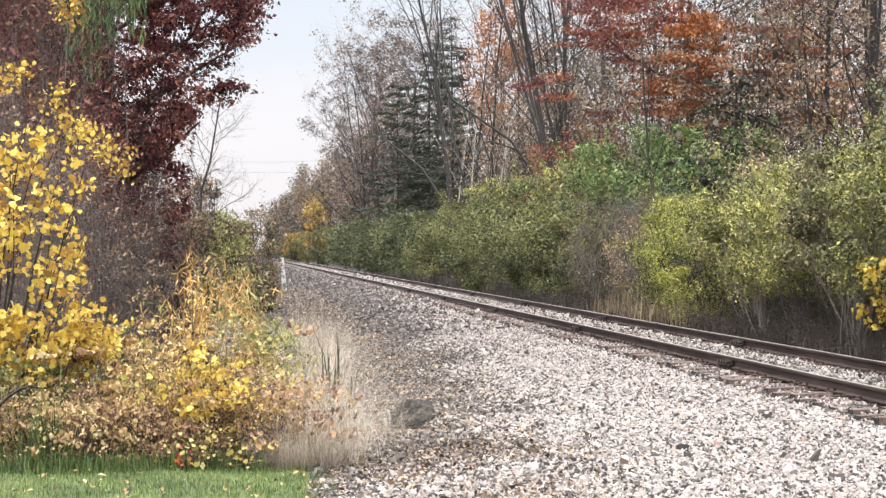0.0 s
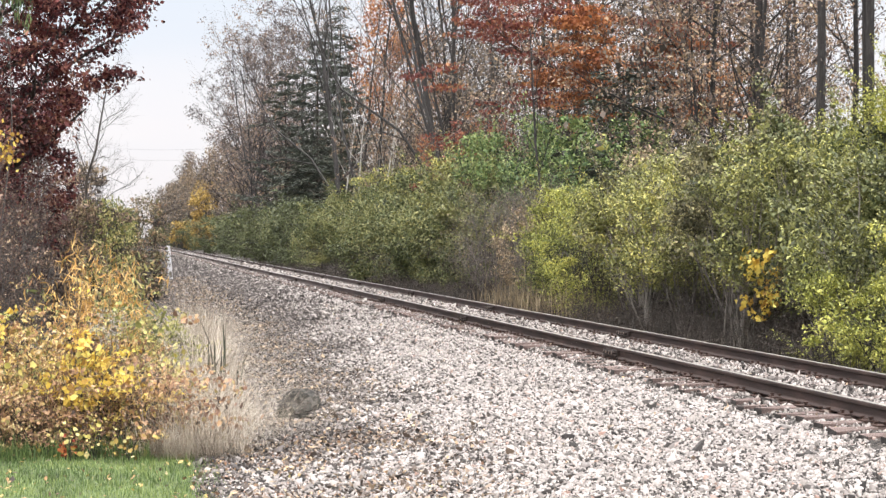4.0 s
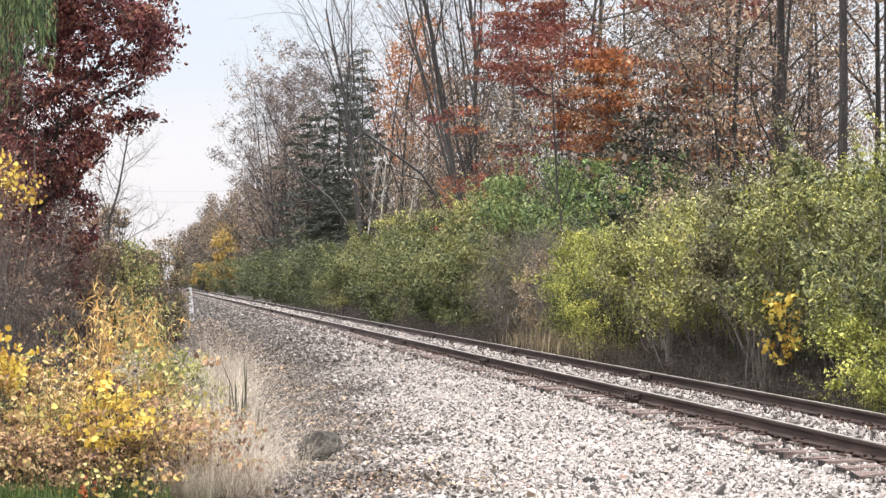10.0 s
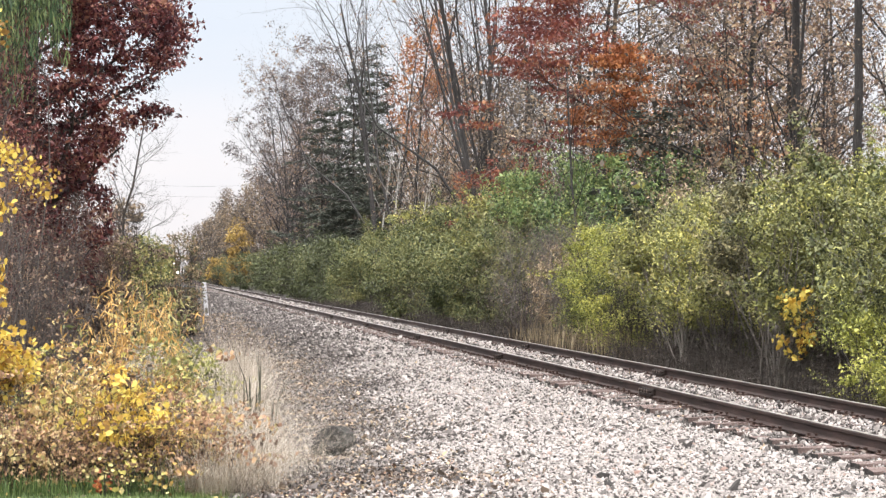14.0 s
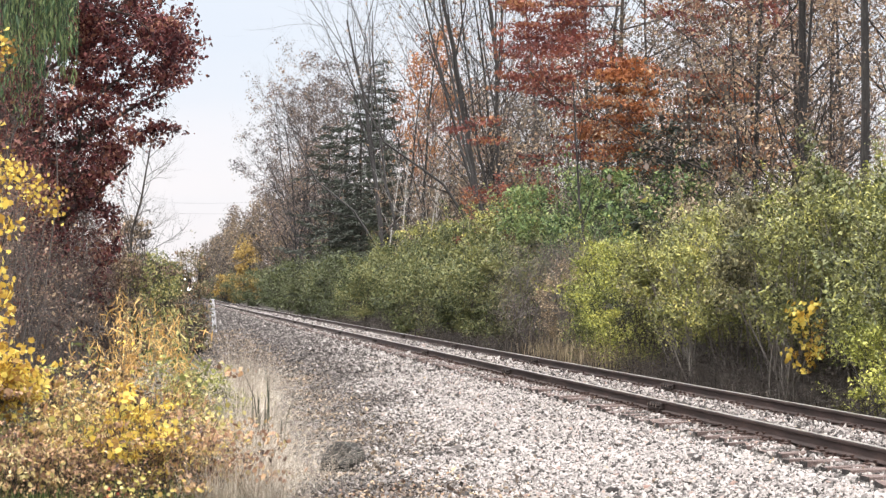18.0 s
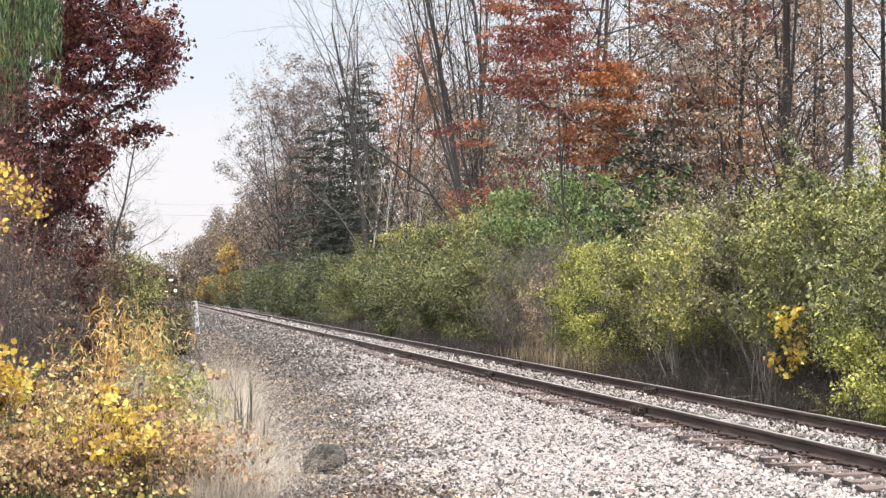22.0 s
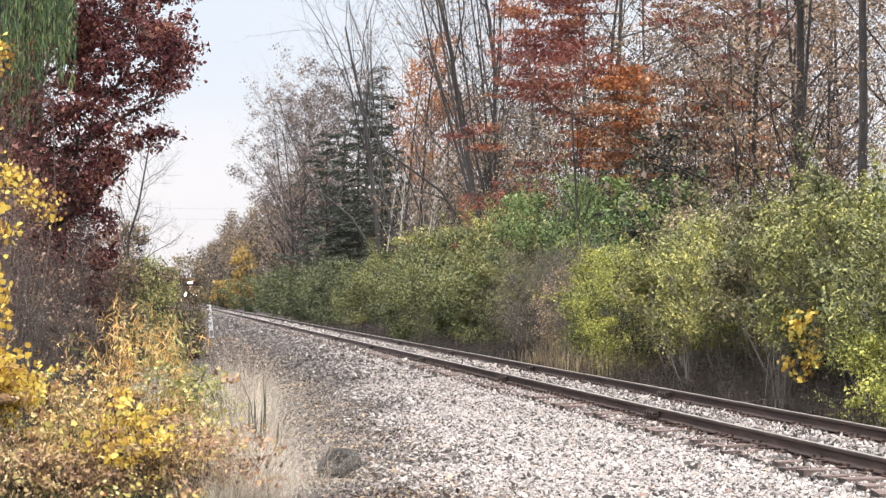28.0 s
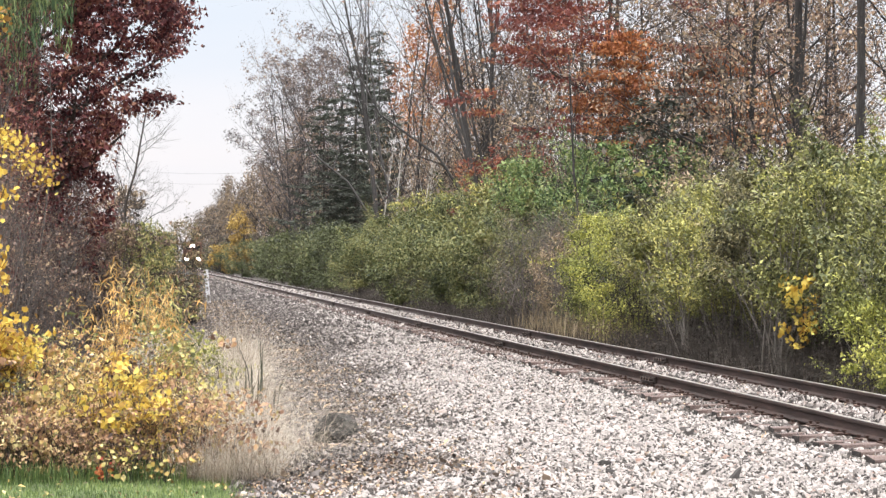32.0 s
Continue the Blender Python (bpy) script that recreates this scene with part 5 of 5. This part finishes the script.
# small bright seedlings at the edge of the brambles
def seedling(seed, at, h, n, size, material, label):
    r = np.random.default_rng(seed)
    wood, q = [], []
    for k in range(5):
        e = np.array([r.normal(0, h * 0.28), r.normal(0, h * 0.2), h * r.uniform(0.6, 1.0)])
        wood.append((curve_to(r, (0, 0, -0.03), e, 0.12, 5), np.linspace(0.005, 0.002, 5)))
        q.append(e + r.normal(0, 1, (n // 5, 3)) * np.array([0.10, 0.09, 0.07]))
    plant("seedling", at, 0, wood, lobed_leaves(r, np.concatenate(q), size), M_BARK, material, label, "seedling", "seedlings at the edge of the brambles")


seedling(501, (-0.10, 17.05, -0.17), 0.42, 34, 0.037, M_LEMON, "seedling with yellow-green leaves at the lawn's edge")
seedling(502, (-0.28, 16.95, -0.17), 0.26, 25, 0.036, M_LEMON, "low seedling with yellow-green leaves")
seedling(503, (0.17, 17.0, -0.17), 0.24, 30, 0.036, M_GOLD, "low seedling with golden leaves")
seedling(504, (-0.22, 17.7, -0.17), 0.98, 60, 0.05, M_LEMON, "tall seedling with yellow-green leaves in the brambles")
seedling(505, (-0.55, 17.3, -0.17), 0.50, 35, 0.036, M_BRAMBLE, "seedling with orange and yellow leaves among brambles")
seedling(506, (0.30, 19.6, -0.17), 0.95, 60, 0.045, M_LEMON, "leafy yellow-green spray behind the brambles")
seedling(507, (-0.95, 17.35, -0.17), 0.42, 36, 0.042, M_BRAMBLE, "seedling turning orange among brambles")

# vine-like sapling with broad yellow leaves
vr = np.random.default_rng(230)
vl, vp = [], []
CANES = [(-0.8, -0.5, 2.85, 26), (-0.5, -0.2, 2.78, 24), (-0.6, 0.1, 2.72, 20), (-0.4, 0.3, 2.35, 26), (-0.7, -0.45, 2.35, 30), (-0.7, -0.36, 2.62, 34), (-0.6, -0.12, 2.5, 30), (-0.5, 0.08, 2.3, 30), (-0.6, -0.3, 2.1, 30), (-0.3, 0.22, 1.95, 30), (-0.5, 0.0, 1.85, 34), (-0.6, -0.3, 1.12, 60), (-0.3, 0.2, 1.08, 60),
         (0.0, 0.36, 1.0, 50), (0.1, 0.46, 0.92, 40), (-0.2, 0.35, 0.95, 60), (-0.6, -0.1, 1.0, 60), (-0.5, -0.4, 1.0, 50), (0.0, 0.15, 0.9, 50), (-0.9, -0.55, 1.05, 50), (-0.9, -0.5, 1.9, 40), (-0.3, 0.27, 1.72, 24), (-0.4, 0.12, 1.6, 22)]
for bx, ex, ez, n in [(b, x, z, int(n * (2.4 if z > 1.7 else 2.9))) for b, x, z, n in CANES]:  # foot, tip, height, leaves
    a, e = np.array([bx * 0.6 - 0.2, vr.uniform(-0.2, 0.3), -0.1]), np.array([ex, vr.uniform(-0.35, 0.25), ez + 0.2])
    c = curve_to(vr, a, e, 0.16, 8)
    vl.append((c, np.linspace(0.014, 0.004, 8)))
    t = np.repeat(1 - 0.34 * vr.uniform(0, 1, n // 5) ** 1.3, 5)
    n = len(t)
    vp.append(np.stack([np.interp(t, np.linspace(0, 1, 8), c[:, j]) for j in range(3)], 1) + np.repeat(vr.normal(0, 0.09, (n // 5, 3)), 5, 0) + vr.normal(0, 0.042, (n, 3)))
v, f = lobed_leaves(vr, np.concatenate(vp), 0.058)
sap = thing("yellow_sapling", pose(-1.48, 18.6, -0.2), "sapling with broad bright yellow leaves", "sapling")
for ln in vl:
    child("cane", mesh_np("cane", *tubes([ln], 5), M_BARK, True), sap)
child("foliage", mesh_np("foliage", v, f, M_YELLOW), sap)

# golden weed clump
gr = np.random.default_rng(240)
gl, gp, gax = [], [], []
for k in range(100):
    a = np.array([gr.normal(0, 0.15), gr.normal(0, 0.15), -0.05])
    e = a + np.array([gr.normal(0, 0.30), gr.normal(0, 0.24), gr.uniform(0.6, 1.95)])
    c = curve_to(gr, a, e, 0.12, 6)
    c[-1, 2] -= 0.06
    gl.append((c, np.linspace(0.006, 0.002, 6)))
    t = gr.uniform(0.2, 1, 46)
    gp.append(np.stack([np.interp(t, np.linspace(0, 1, 6), c[:, j]) for j in range(3)], 1) + gr.normal(0, 0.05, (46, 3)))
plant("goldenrod_clump", (-0.12, 23, -0.18), 0, gl, leaves(gr, np.concatenate(gp), 0.10, axis=np.array([[0, 0, 0.7]]), droop=0.2, wide=0.11), M_HAY, M_GOLD_WEED, "tall clump of golden dry weeds", "weeds", "tall weeds behind the brambles")
plant("weed_clump", (0.10, 24.6, -0.35), 60, gl, leaves(gr, np.concatenate(gp), 0.085, axis=np.array([[0, 0, 0.4]]), droop=0.2, wide=0.2), M_HAY, M_DARK_GREEN, "clump of leafy dull green weeds", "weeds", "tall weeds behind the brambles")


# climbing vine with yellow leaves high in the thicket
yr = np.random.default_rng(245)
yl, yp = [], []
for x, z, n in ((0.1, 2.05, 26), (0.3, 1.75, 30), (0.5, 1.55, 28), (0.68, 1.42, 24), (0.9, 1.22, 20), (0.25, 3.2, 30), (-0.75, 2.28, 26), (-0.4, 2.35, 26)):
    e = np.array([x, yr.uniform(-0.2, 0.2), z])
    c = curve_to(yr, (x * 0.4 - 0.2, 0.2, -1.6), e, 0.06, 8)
    yl.append((c, np.linspace(0.014, 0.005, 8)))
    yp.append(e + yr.normal(0, 1, (n * 3, 3)) * np.array([0.12, 0.12, 0.11]))
plant("yellow_vine", (-2.15, 27, 1.5), 0, yl, lobed_leaves(yr, np.concatenate(yp), 0.058), M_TWIG, M_YELLOW, "vine with dull yellow leaves climbing the thicket", "vine")

# scarlet seedling, thick arching cane, grey seed plumes
rr_ = np.random.default_rng(246)
q = rr_.normal(0, 1, (26, 3)) * np.array([0.05, 0.04, 0.06]) + np.array([0, 0, 0.13])
plant("scarlet_seedling", (-0.33, 16.95, -0.16), 0, [(np.array([(0, 0, 0), (0.01, 0, 0.1), (0, 0, 0.2)]), np.array([0.005, 0.004, 0.002]))], lobed_leaves(rr_, q, 0.034), M_BARK, M_RED, "small seedling with scarlet leaves at the lawn's edge", "seedling")
plant("arching_cane", (-1.75, 17.5, -0.2), 0, [(curve_to(rr_, (-0.5, 0.1, 0.0), (0.25, 0.0, 0.72), 0.35, 8), np.linspace(0.024, 0.010, 8))], None, M_BARK, None, "thick brown cane arching out of the brambles", "cane", names=("stalk", "x"))
pl, pp = [], []
for k in range(12):
    a = np.array([rr_.normal(0, 0.1), rr_.normal(0, 0.1), 0])
    e = a + np.array([rr_.normal(0, 0.08), rr_.normal(0, 0.06), rr_.uniform(0.85, 1.12)])
    pl.append((curve_to(rr_, a, e, 0.06, 5), np.linspace(0.004, 0.002, 5)))
    pp.append(e + rr_.normal(0, 1, (130, 3)) * np.array([0.03, 0.03, 0.06]))
plant("seed_plume_clump", (-0.06, 19.4, -0.2), 0, pl, leaves(rr_, np.concatenate(pp), 0.016, wide=0.4), M_TWIG, M_FLUFF, "weeds gone to grey fluffy seed", "weeds")


# ---------------------------------------------------------------- grasses and litter
def grass_patch(name, seed, n, xf, y0, y1, height, width, material, label, lean=0.5, category="grass", base=ground_z, jitter=0.3):
    rng = np.random.default_rng(seed)
    y = rng.uniform(y0, y1, n)
    x = xf(rng, y)
    p = np.stack([x, y, base(x, y) - 0.01], 1)
    ob = new(name, mesh_np(name, *blades(rng, p, height, width, lean, jitter), material))
    return tagged(ob, label, category, kind="stuff")


grass_patch("lawn_grass", 300, 36000, lambda r, y: r.uniform(-2.6, 0.85, len(y)), 13.6, 17.4, 0.060, 0.006, M_GRASS, "short green lawn grass")
grass_patch("rough_grass", 301, 5600, lambda r, y: r.uniform(-2.6, 0.35, len(y)), 17.0, 18.0, 0.17, 0.007, M_GRASS, "longer green grass at the foot of the brambles")
grass_patch("straw_grass", 302, 42000, lambda r, y: 0.74 + (y - 17.5) * 0.042 + r.normal(0, 0.20, len(y)) + 0.16 * np.sin(y * 9) * np.sin(y * 2.3), 17.0, 42, 0.335, 0.0026, M_STRAW, "pale dry grass along the edge of the ballast", 2.6, jitter=0.5)
grass_patch("straw_grass", 308, 4500, lambda r, y: 0.62 + r.normal(0, 0.22, len(y)), 17.1, 18.6, 0.24, 0.0026, M_STRAW, "pale dry grass at the foot of the brambles", 2.0, jitter=0.5)
grass_patch("straw_grass", 303, 1300, lambda r, y: 11.7 + r.normal(0, 0.5, len(y)), 50, 61.5, 0.75, 0.016, M_HAY, "tall pale dry grass beyond the track", 0.4)
grass_patch("straw_grass", 311, 450, lambda r, y: 1.45 + r.normal(0, 0.20, len(y)), 18.6, 20.9, 0.30, 0.0028, M_STRAW, "thin dry grass bending over the rock", 3.0, jitter=0.5)
grass_patch("dry_stalks", 309, 1100, lambda r, y: r.uniform(-2.5, 0.6, len(y)), 17.3, 21.5, 0.62, 0.005, M_HAY, "thin dry stalks standing among the brambles", 1.0, jitter=0.35)
grass_patch("dead_stalks", 310, 700, lambda r, y: r.uniform(-2.5, 0.5, len(y)), 17.2, 20.5, 0.5, 0.006, M_DEAD, "dark dead stalks among the brambles", 1.2, jitter=0.4)
grass_patch("reed_tuft", 304, 22, lambda r, y: 1.30 + r.normal(0, 0.09, len(y)), 24.0, 24.8, 0.66, 0.03, M_REED, "dark grey-green reed tuft", 0.3)
grass_patch("dark_grass_tuft", 306, 120, lambda r, y: 1.78 + r.normal(0, 0.14, len(y)), 20.2, 20.7, 0.15, 0.006, M_DEAD, "dark grass round the rock", 1.2)
grass_patch("verge_grass", 305, 4500, lambda r, y: r.uniform(10.3, 11.7, len(y)), 26, 150, 0.34, 0.012, M_DEAD, "thin dead brown stalks beyond the track, darkened to stand for shade", 0.7)


def litter(name, seed, n, x0, x1, y0, y1, size, label, base, drift=False, material=M_LITTER):
    rng = np.random.default_rng(seed)
    x, y = rng.uniform(x0, x1, n), rng.uniform(y0, y1, n)
    if drift:
        x = (x0 + x1) / 2 + rng.normal(0, (x1 - x0) / 2, n) + 0.25 * np.sin(y * 0.8) + 0.012 * (y - 20)
        keep = (wave(x * 1.5, y * 2.0) + rng.uniform(-0.9, 0.9, n) > -0.2) & (x > 0.6)
        x, y = x[keep], y[keep]
        n = len(x)
    p = np.stack([x, y, base(x, y) + 0.022], 1)
    v, f = leaves(rng, p, size, droop=0.0, wide=0.65, flat=3.0)
    return tagged(new(name, mesh_np(name, v, f, material)), label, "leaves", kind="stuff")


litter("fallen_leaves", 320, 47000, 1.35, 2.5, 13.5, 90, 0.042, "brown fallen leaves on the edge of the ballast", lambda x, y: np.maximum(bed_edge(x, y), ground_z(x, y)) + 0.012, True)
litter("fallen_leaves", 323, 2600, 0.9, 2.3, 13.2, 20.5, 0.026, "pinkish brown leaves strewn on the near verge", lambda x, y: np.maximum(bed_edge(x, y), ground_z(x, y)) + 0.016, True, material=M_BRAMBLE_PINK)
litter("fallen_leaves", 321, 1800, 1.0, 9.0, 15, 50, 0.034, "scattered tan leaves on the ballast", lambda x, y: bed_edge(x, y) + 0.02)
litter("fallen_leaves", 322, 260, -2.4, 0.8, 14, 17.6, 0.035, "yellow leaves on the lawn", lambda x, y: ground_z(x, y) + 0.045, material=M_BRAMBLE)

grass_patch("weed_tuft", 307, 260, lambda r, y: -1.42 + r.normal(0, 0.09, len(y)), 17.3, 17.7, 0.42, 0.010, M_GRASS, "tuft of tall green weed among the brambles", 0.5)

# fallen branches at the foot of the hedge
fr = np.random.default_rng(350)
for i, (x, y, ln) in enumerate(((11.3, 36.6, 1.3), (11.7, 35.6, 0.9), (11.2, 38.4, 0.8), (11.8, 37.6, 1.1), (12.0, 34.6, 1.0), (11.5, 33.6, 0.9))):
    a = np.array([-ln / 2, 0, 0.02 + 0.14 * fr.uniform()])
    e = np.array([ln / 2, fr.normal(0, 0.2), 0.02 + 0.1 * fr.uniform()])
    tw = [(curve_to(fr, a, e, 0.14, 7), np.linspace(0.022, 0.008, 7))]
    for k in range(4):
        q = tw[0][0][2 + k]
        tw.append((curve_to(fr, q, q + np.array([0.2, fr.normal(0, 0.15), fr.uniform(0.05, 0.3)]), 0.1, 4), np.linspace(0.009, 0.003, 4)))
    plant("fallen_branch", (x, y, float(ground_z(x, y)) + 0.03), fr.uniform(-40, 40), tw, None, M_TWIG, None, "pale dead branch lying at the foot of the hedge", "branch", "fallen branches", names=("branch", "x"))

# power line across the distant sky
for x, y in ((-9.5, 300), (23.0, 306)):
    pole = thing("utility_pole", pose(x, y, 0), "plain timber utility pole among distant trees", "utility pole", "utility poles")
    child("shaft", mesh_np("shaft", *tubes([(np.array([(0, 0, -0.3), (0, 0, 15.5)]), np.array([0.16, 0.11]))], 8), M_BARK, True), pole)
    bm = bmesh.new()
    box(bm, -1.1, 1.1, -0.06, 0.06, 14.9, 15.05, 0.01)
    part("crossarm", bm, M_BARK, pole)
for z, sag in ((15.2, 1.2), (13.4, 0.9)):
    t = np.linspace(0, 1, 24)
    wire = np.stack([-9.5 + 32.5 * t, 300 + 6 * t - 0.2, z - sag * 4 * t * (1 - t)], 1)
    tagged(new("power_cable", mesh_np("power_cable", *tubes([(wire, np.full(24, 0.010))], 4), M_BARK_DARK)), "thin dark power cable sagging between poles", "cable", "power cables")

# half-buried rock, and a white marker post
bm = bmesh.new()
bmesh.ops.create_icosphere(bm, subdivisions=3, radius=0.165)
for q in bm.verts:
    q.co *= 1 + 0.5 * noise.noise(q.co * 6) + 0.3 * noise.noise(q.co * 15) + 0.12 * noise.noise(q.co * 40)
    q.co = Vector((q.co.x * 1.15, q.co.y * 0.9, max(q.co.z, -0.11) * 1.0 + 0.42 * q.co.x))
me = bpy.data.meshes.new("rock")
bm.to_mesh(me)
bm.free()
me.materials.append(M_ROCK)
rock = tagged(new("rock", me), "grey rock half buried at the edge of the gravel", "rock")
rock.matrix_basis = pose(1.85, 20.4, 0.0, 8, -4, 10)

post = thing("marker_post", pose(2.60, 86, -0.18, 0, -5, 12), "white painted marker post with flaking paint", "post")
bm = bmesh.new()
box(bm, -0.075, 0.075, -0.075, 0.075, -0.1, 1.38, 0.012)
bmesh.ops.subdivide_edges(bm, edges=bm.edges[:], cuts=1)
part("shaft", bm, M_POST, post)
bm = bmesh.new()
box(bm, -0.085, 0.085, -0.085, 0.085, 1.38, 1.43, 0.015)
part("cap", bm, M_POST, post)

# ---------------------------------------------------------------- locomotive
M_LOCO = rough_mat("dark_red_locomotive_paint", [(0.2, (0.09, 0.045, 0.032)), (0.6, (0.15, 0.075, 0.05)), (0.9, (0.22, 0.12, 0.08))], scale=1.2, rough=0.5, bump=0.05)
M_BLACK = rough_mat("sooty_black_steel", [(0.2, (0.012, 0.012, 0.012)), (0.9, (0.05, 0.048, 0.045))], scale=3, rough=0.7, bump=0.1)
M_GLASS = plain_mat("dark_cab_glass", (0.02, 0.025, 0.03), 0.08)
M_LAMP = plain_mat("lit_headlamp", (1, 0.95, 0.9), 0.3, emit=(1.0, 0.90, 0.80), power=60.0)
loco = thing("locomotive", pose(MID, 640, RAIL_TOP), "dark red diesel locomotive with lit headlamps on the track", "locomotive")
for nm, mt, *b in (("underframe", M_BLACK, -1.5, 1.5, 0.3, 17.5, 1.05, 1.45, 0.04), ("nose", M_LOCO, -0.85, 0.85, 0.9, 2.6, 1.45, 2.95, 0.12), ("cab", M_LOCO, -1.5, 1.5, 2.6, 5.0, 1.45, 4.35, 0.12), ("hood", M_LOCO, -0.9, 0.9, 5.0, 16.6, 1.45, 4.15, 0.1), ("fuel_tank", M_BLACK, -1.3, 1.3, 7.0, 11.0, 0.35, 1.05, 0.15), ("pilot", M_BLACK, -1.45, 1.45, 0.1, 0.35, 0.2, 1.3, 0.04), ("coupler", M_BLACK, -0.15, 0.15, -0.5, 0.1, 0.75, 1.0, 0.04)):
    bm = bmesh.new()
    box(bm, *b)
    part(nm, bm, mt, loco)
for ty in (3.6, 13.8):
    bm = bmesh.new()
    box(bm, -1.2, 1.2, ty - 1.9, ty + 1.9, 0.4, 0.95, 0.06)
    truck = part("truck", bm, M_BLACK, loco)
    for wy in (-1.3, 1.3):
        for wx in (-0.75, 0.75):
            bm = bmesh.new()
            bmesh.ops.create_cone(bm, cap_ends=True, segments=24, radius1=0.5, radius2=0.5, depth=0.13, matrix=pose(wx, ty + wy, 0.5, 0, 90, 0))
            part("wheel", bm, M_BLACK, truck)
for wx in (-0.85, 0.85):
    bm = bmesh.new()
    box(bm, wx - 0.42, wx + 0.42, 2.57, 2.61, 3.1, 3.75, 0.01)
    part("windscreen", bm, M_GLASS, loco)
# lens radii larger than real lamps: the glare is built into their size
for nm, lx, ly, lz, lr in (("ditch_light", -0.88, 0.28, 1.5, 0.30), ("ditch_light", 0.88, 0.28, 1.5, 0.30), ("headlight", -0.2, 2.54, 3.66, 0.20), ("headlight", 0.2, 2.54, 3.66, 0.20)):
    bm = bmesh.new()
    bmesh.ops.create_cone(bm, cap_ends=True, segments=16, radius1=lr + 0.05, radius2=lr + 0.03, depth=0.2, matrix=pose(lx, ly + 0.06, lz, 90, 0, 0))
    can = part(nm, bm, M_BLACK, loco)
    bm = bmesh.new()
    bmesh.ops.create_uvsphere(bm, u_segments=16, v_segments=8, radius=lr, matrix=pose(lx, ly - 0.03, lz) @ Matrix.Diagonal((1, 0.4, 1, 1)))
    part("lens", bm, M_LAMP, can, "glowing headlamp lens, enlarged to stand for its glare")

M_RAILING = plain_mat("worn_yellow_handrail", (0.35, 0.26, 0.07), 0.5)
for sx in (-1.42, 1.42):
    for y0, y1 in ((0.45, 2.5), (5.1, 17.2)):
        posts = [(np.array([(sx, y, 1.45), (sx, y, 2.35)]), np.array([0.02, 0.02])) for y in np.linspace(y0, y1, 3 if y1 < 5 else 8)]
        bar = (np.array([(sx, y0, 2.35), (sx, y1, 2.35)]), np.array([0.022, 0.022]))
        child("handrail", mesh_np("handrail", *tubes(posts + [bar], 6), M_RAILING), loco, "thin yellow handrail along the walkway")
    for k in range(3):
        bm = bmesh.new()
        box(bm, sx - 0.22, sx + 0.06, 0.36, 0.62, 0.35 + 0.3 * k, 0.39 + 0.3 * k, 0.005)
        part("step", bm, M_BLACK, loco)
    bm = bmesh.new()
    box(bm, sx * 1.058 - 0.02, sx * 1.058 + 0.02, 3.2, 4.5, 3.05, 3.8, 0.01)
    part("side_window", bm, M_GLASS, loco)
    for k in range(6):
        bm = bmesh.new()
        box(bm, sx * 0.635 - 0.02, sx * 0.635 + 0.02, 6.0 + 1.7 * k, 7.3 + 1.7 * k, 2.9, 3.8, 0.01)
        part("grille", bm, M_BLACK, loco)
for y in (8.5, 14.5):
    bm = bmesh.new()
    bmesh.ops.create_cone(bm, cap_ends=True, segments=20, radius1=0.6, radius2=0.5, depth=0.18, matrix=pose(0, y, 4.22))
    part("roof_fan", bm, M_BLACK, loco)
bm = bmesh.new()
box(bm, -0.3, 0.3, 10.9, 12.0, 4.15, 4.4, 0.05)
part("exhaust_stack", bm, M_BLACK, loco)
bm = bmesh.new()
box(bm, -0.25, 0.25, 2.9, 3.3, 4.35, 4.55, 0.04)
part("horn", bm, M_BLACK, loco)


def motions():
    walk(loco, [(t, pose(MID, 641.0 - 9.6 * t, RAIL_TOP)) for t in (0.0, 8.0, 16.0, 24.0, 32.0)])


motions()
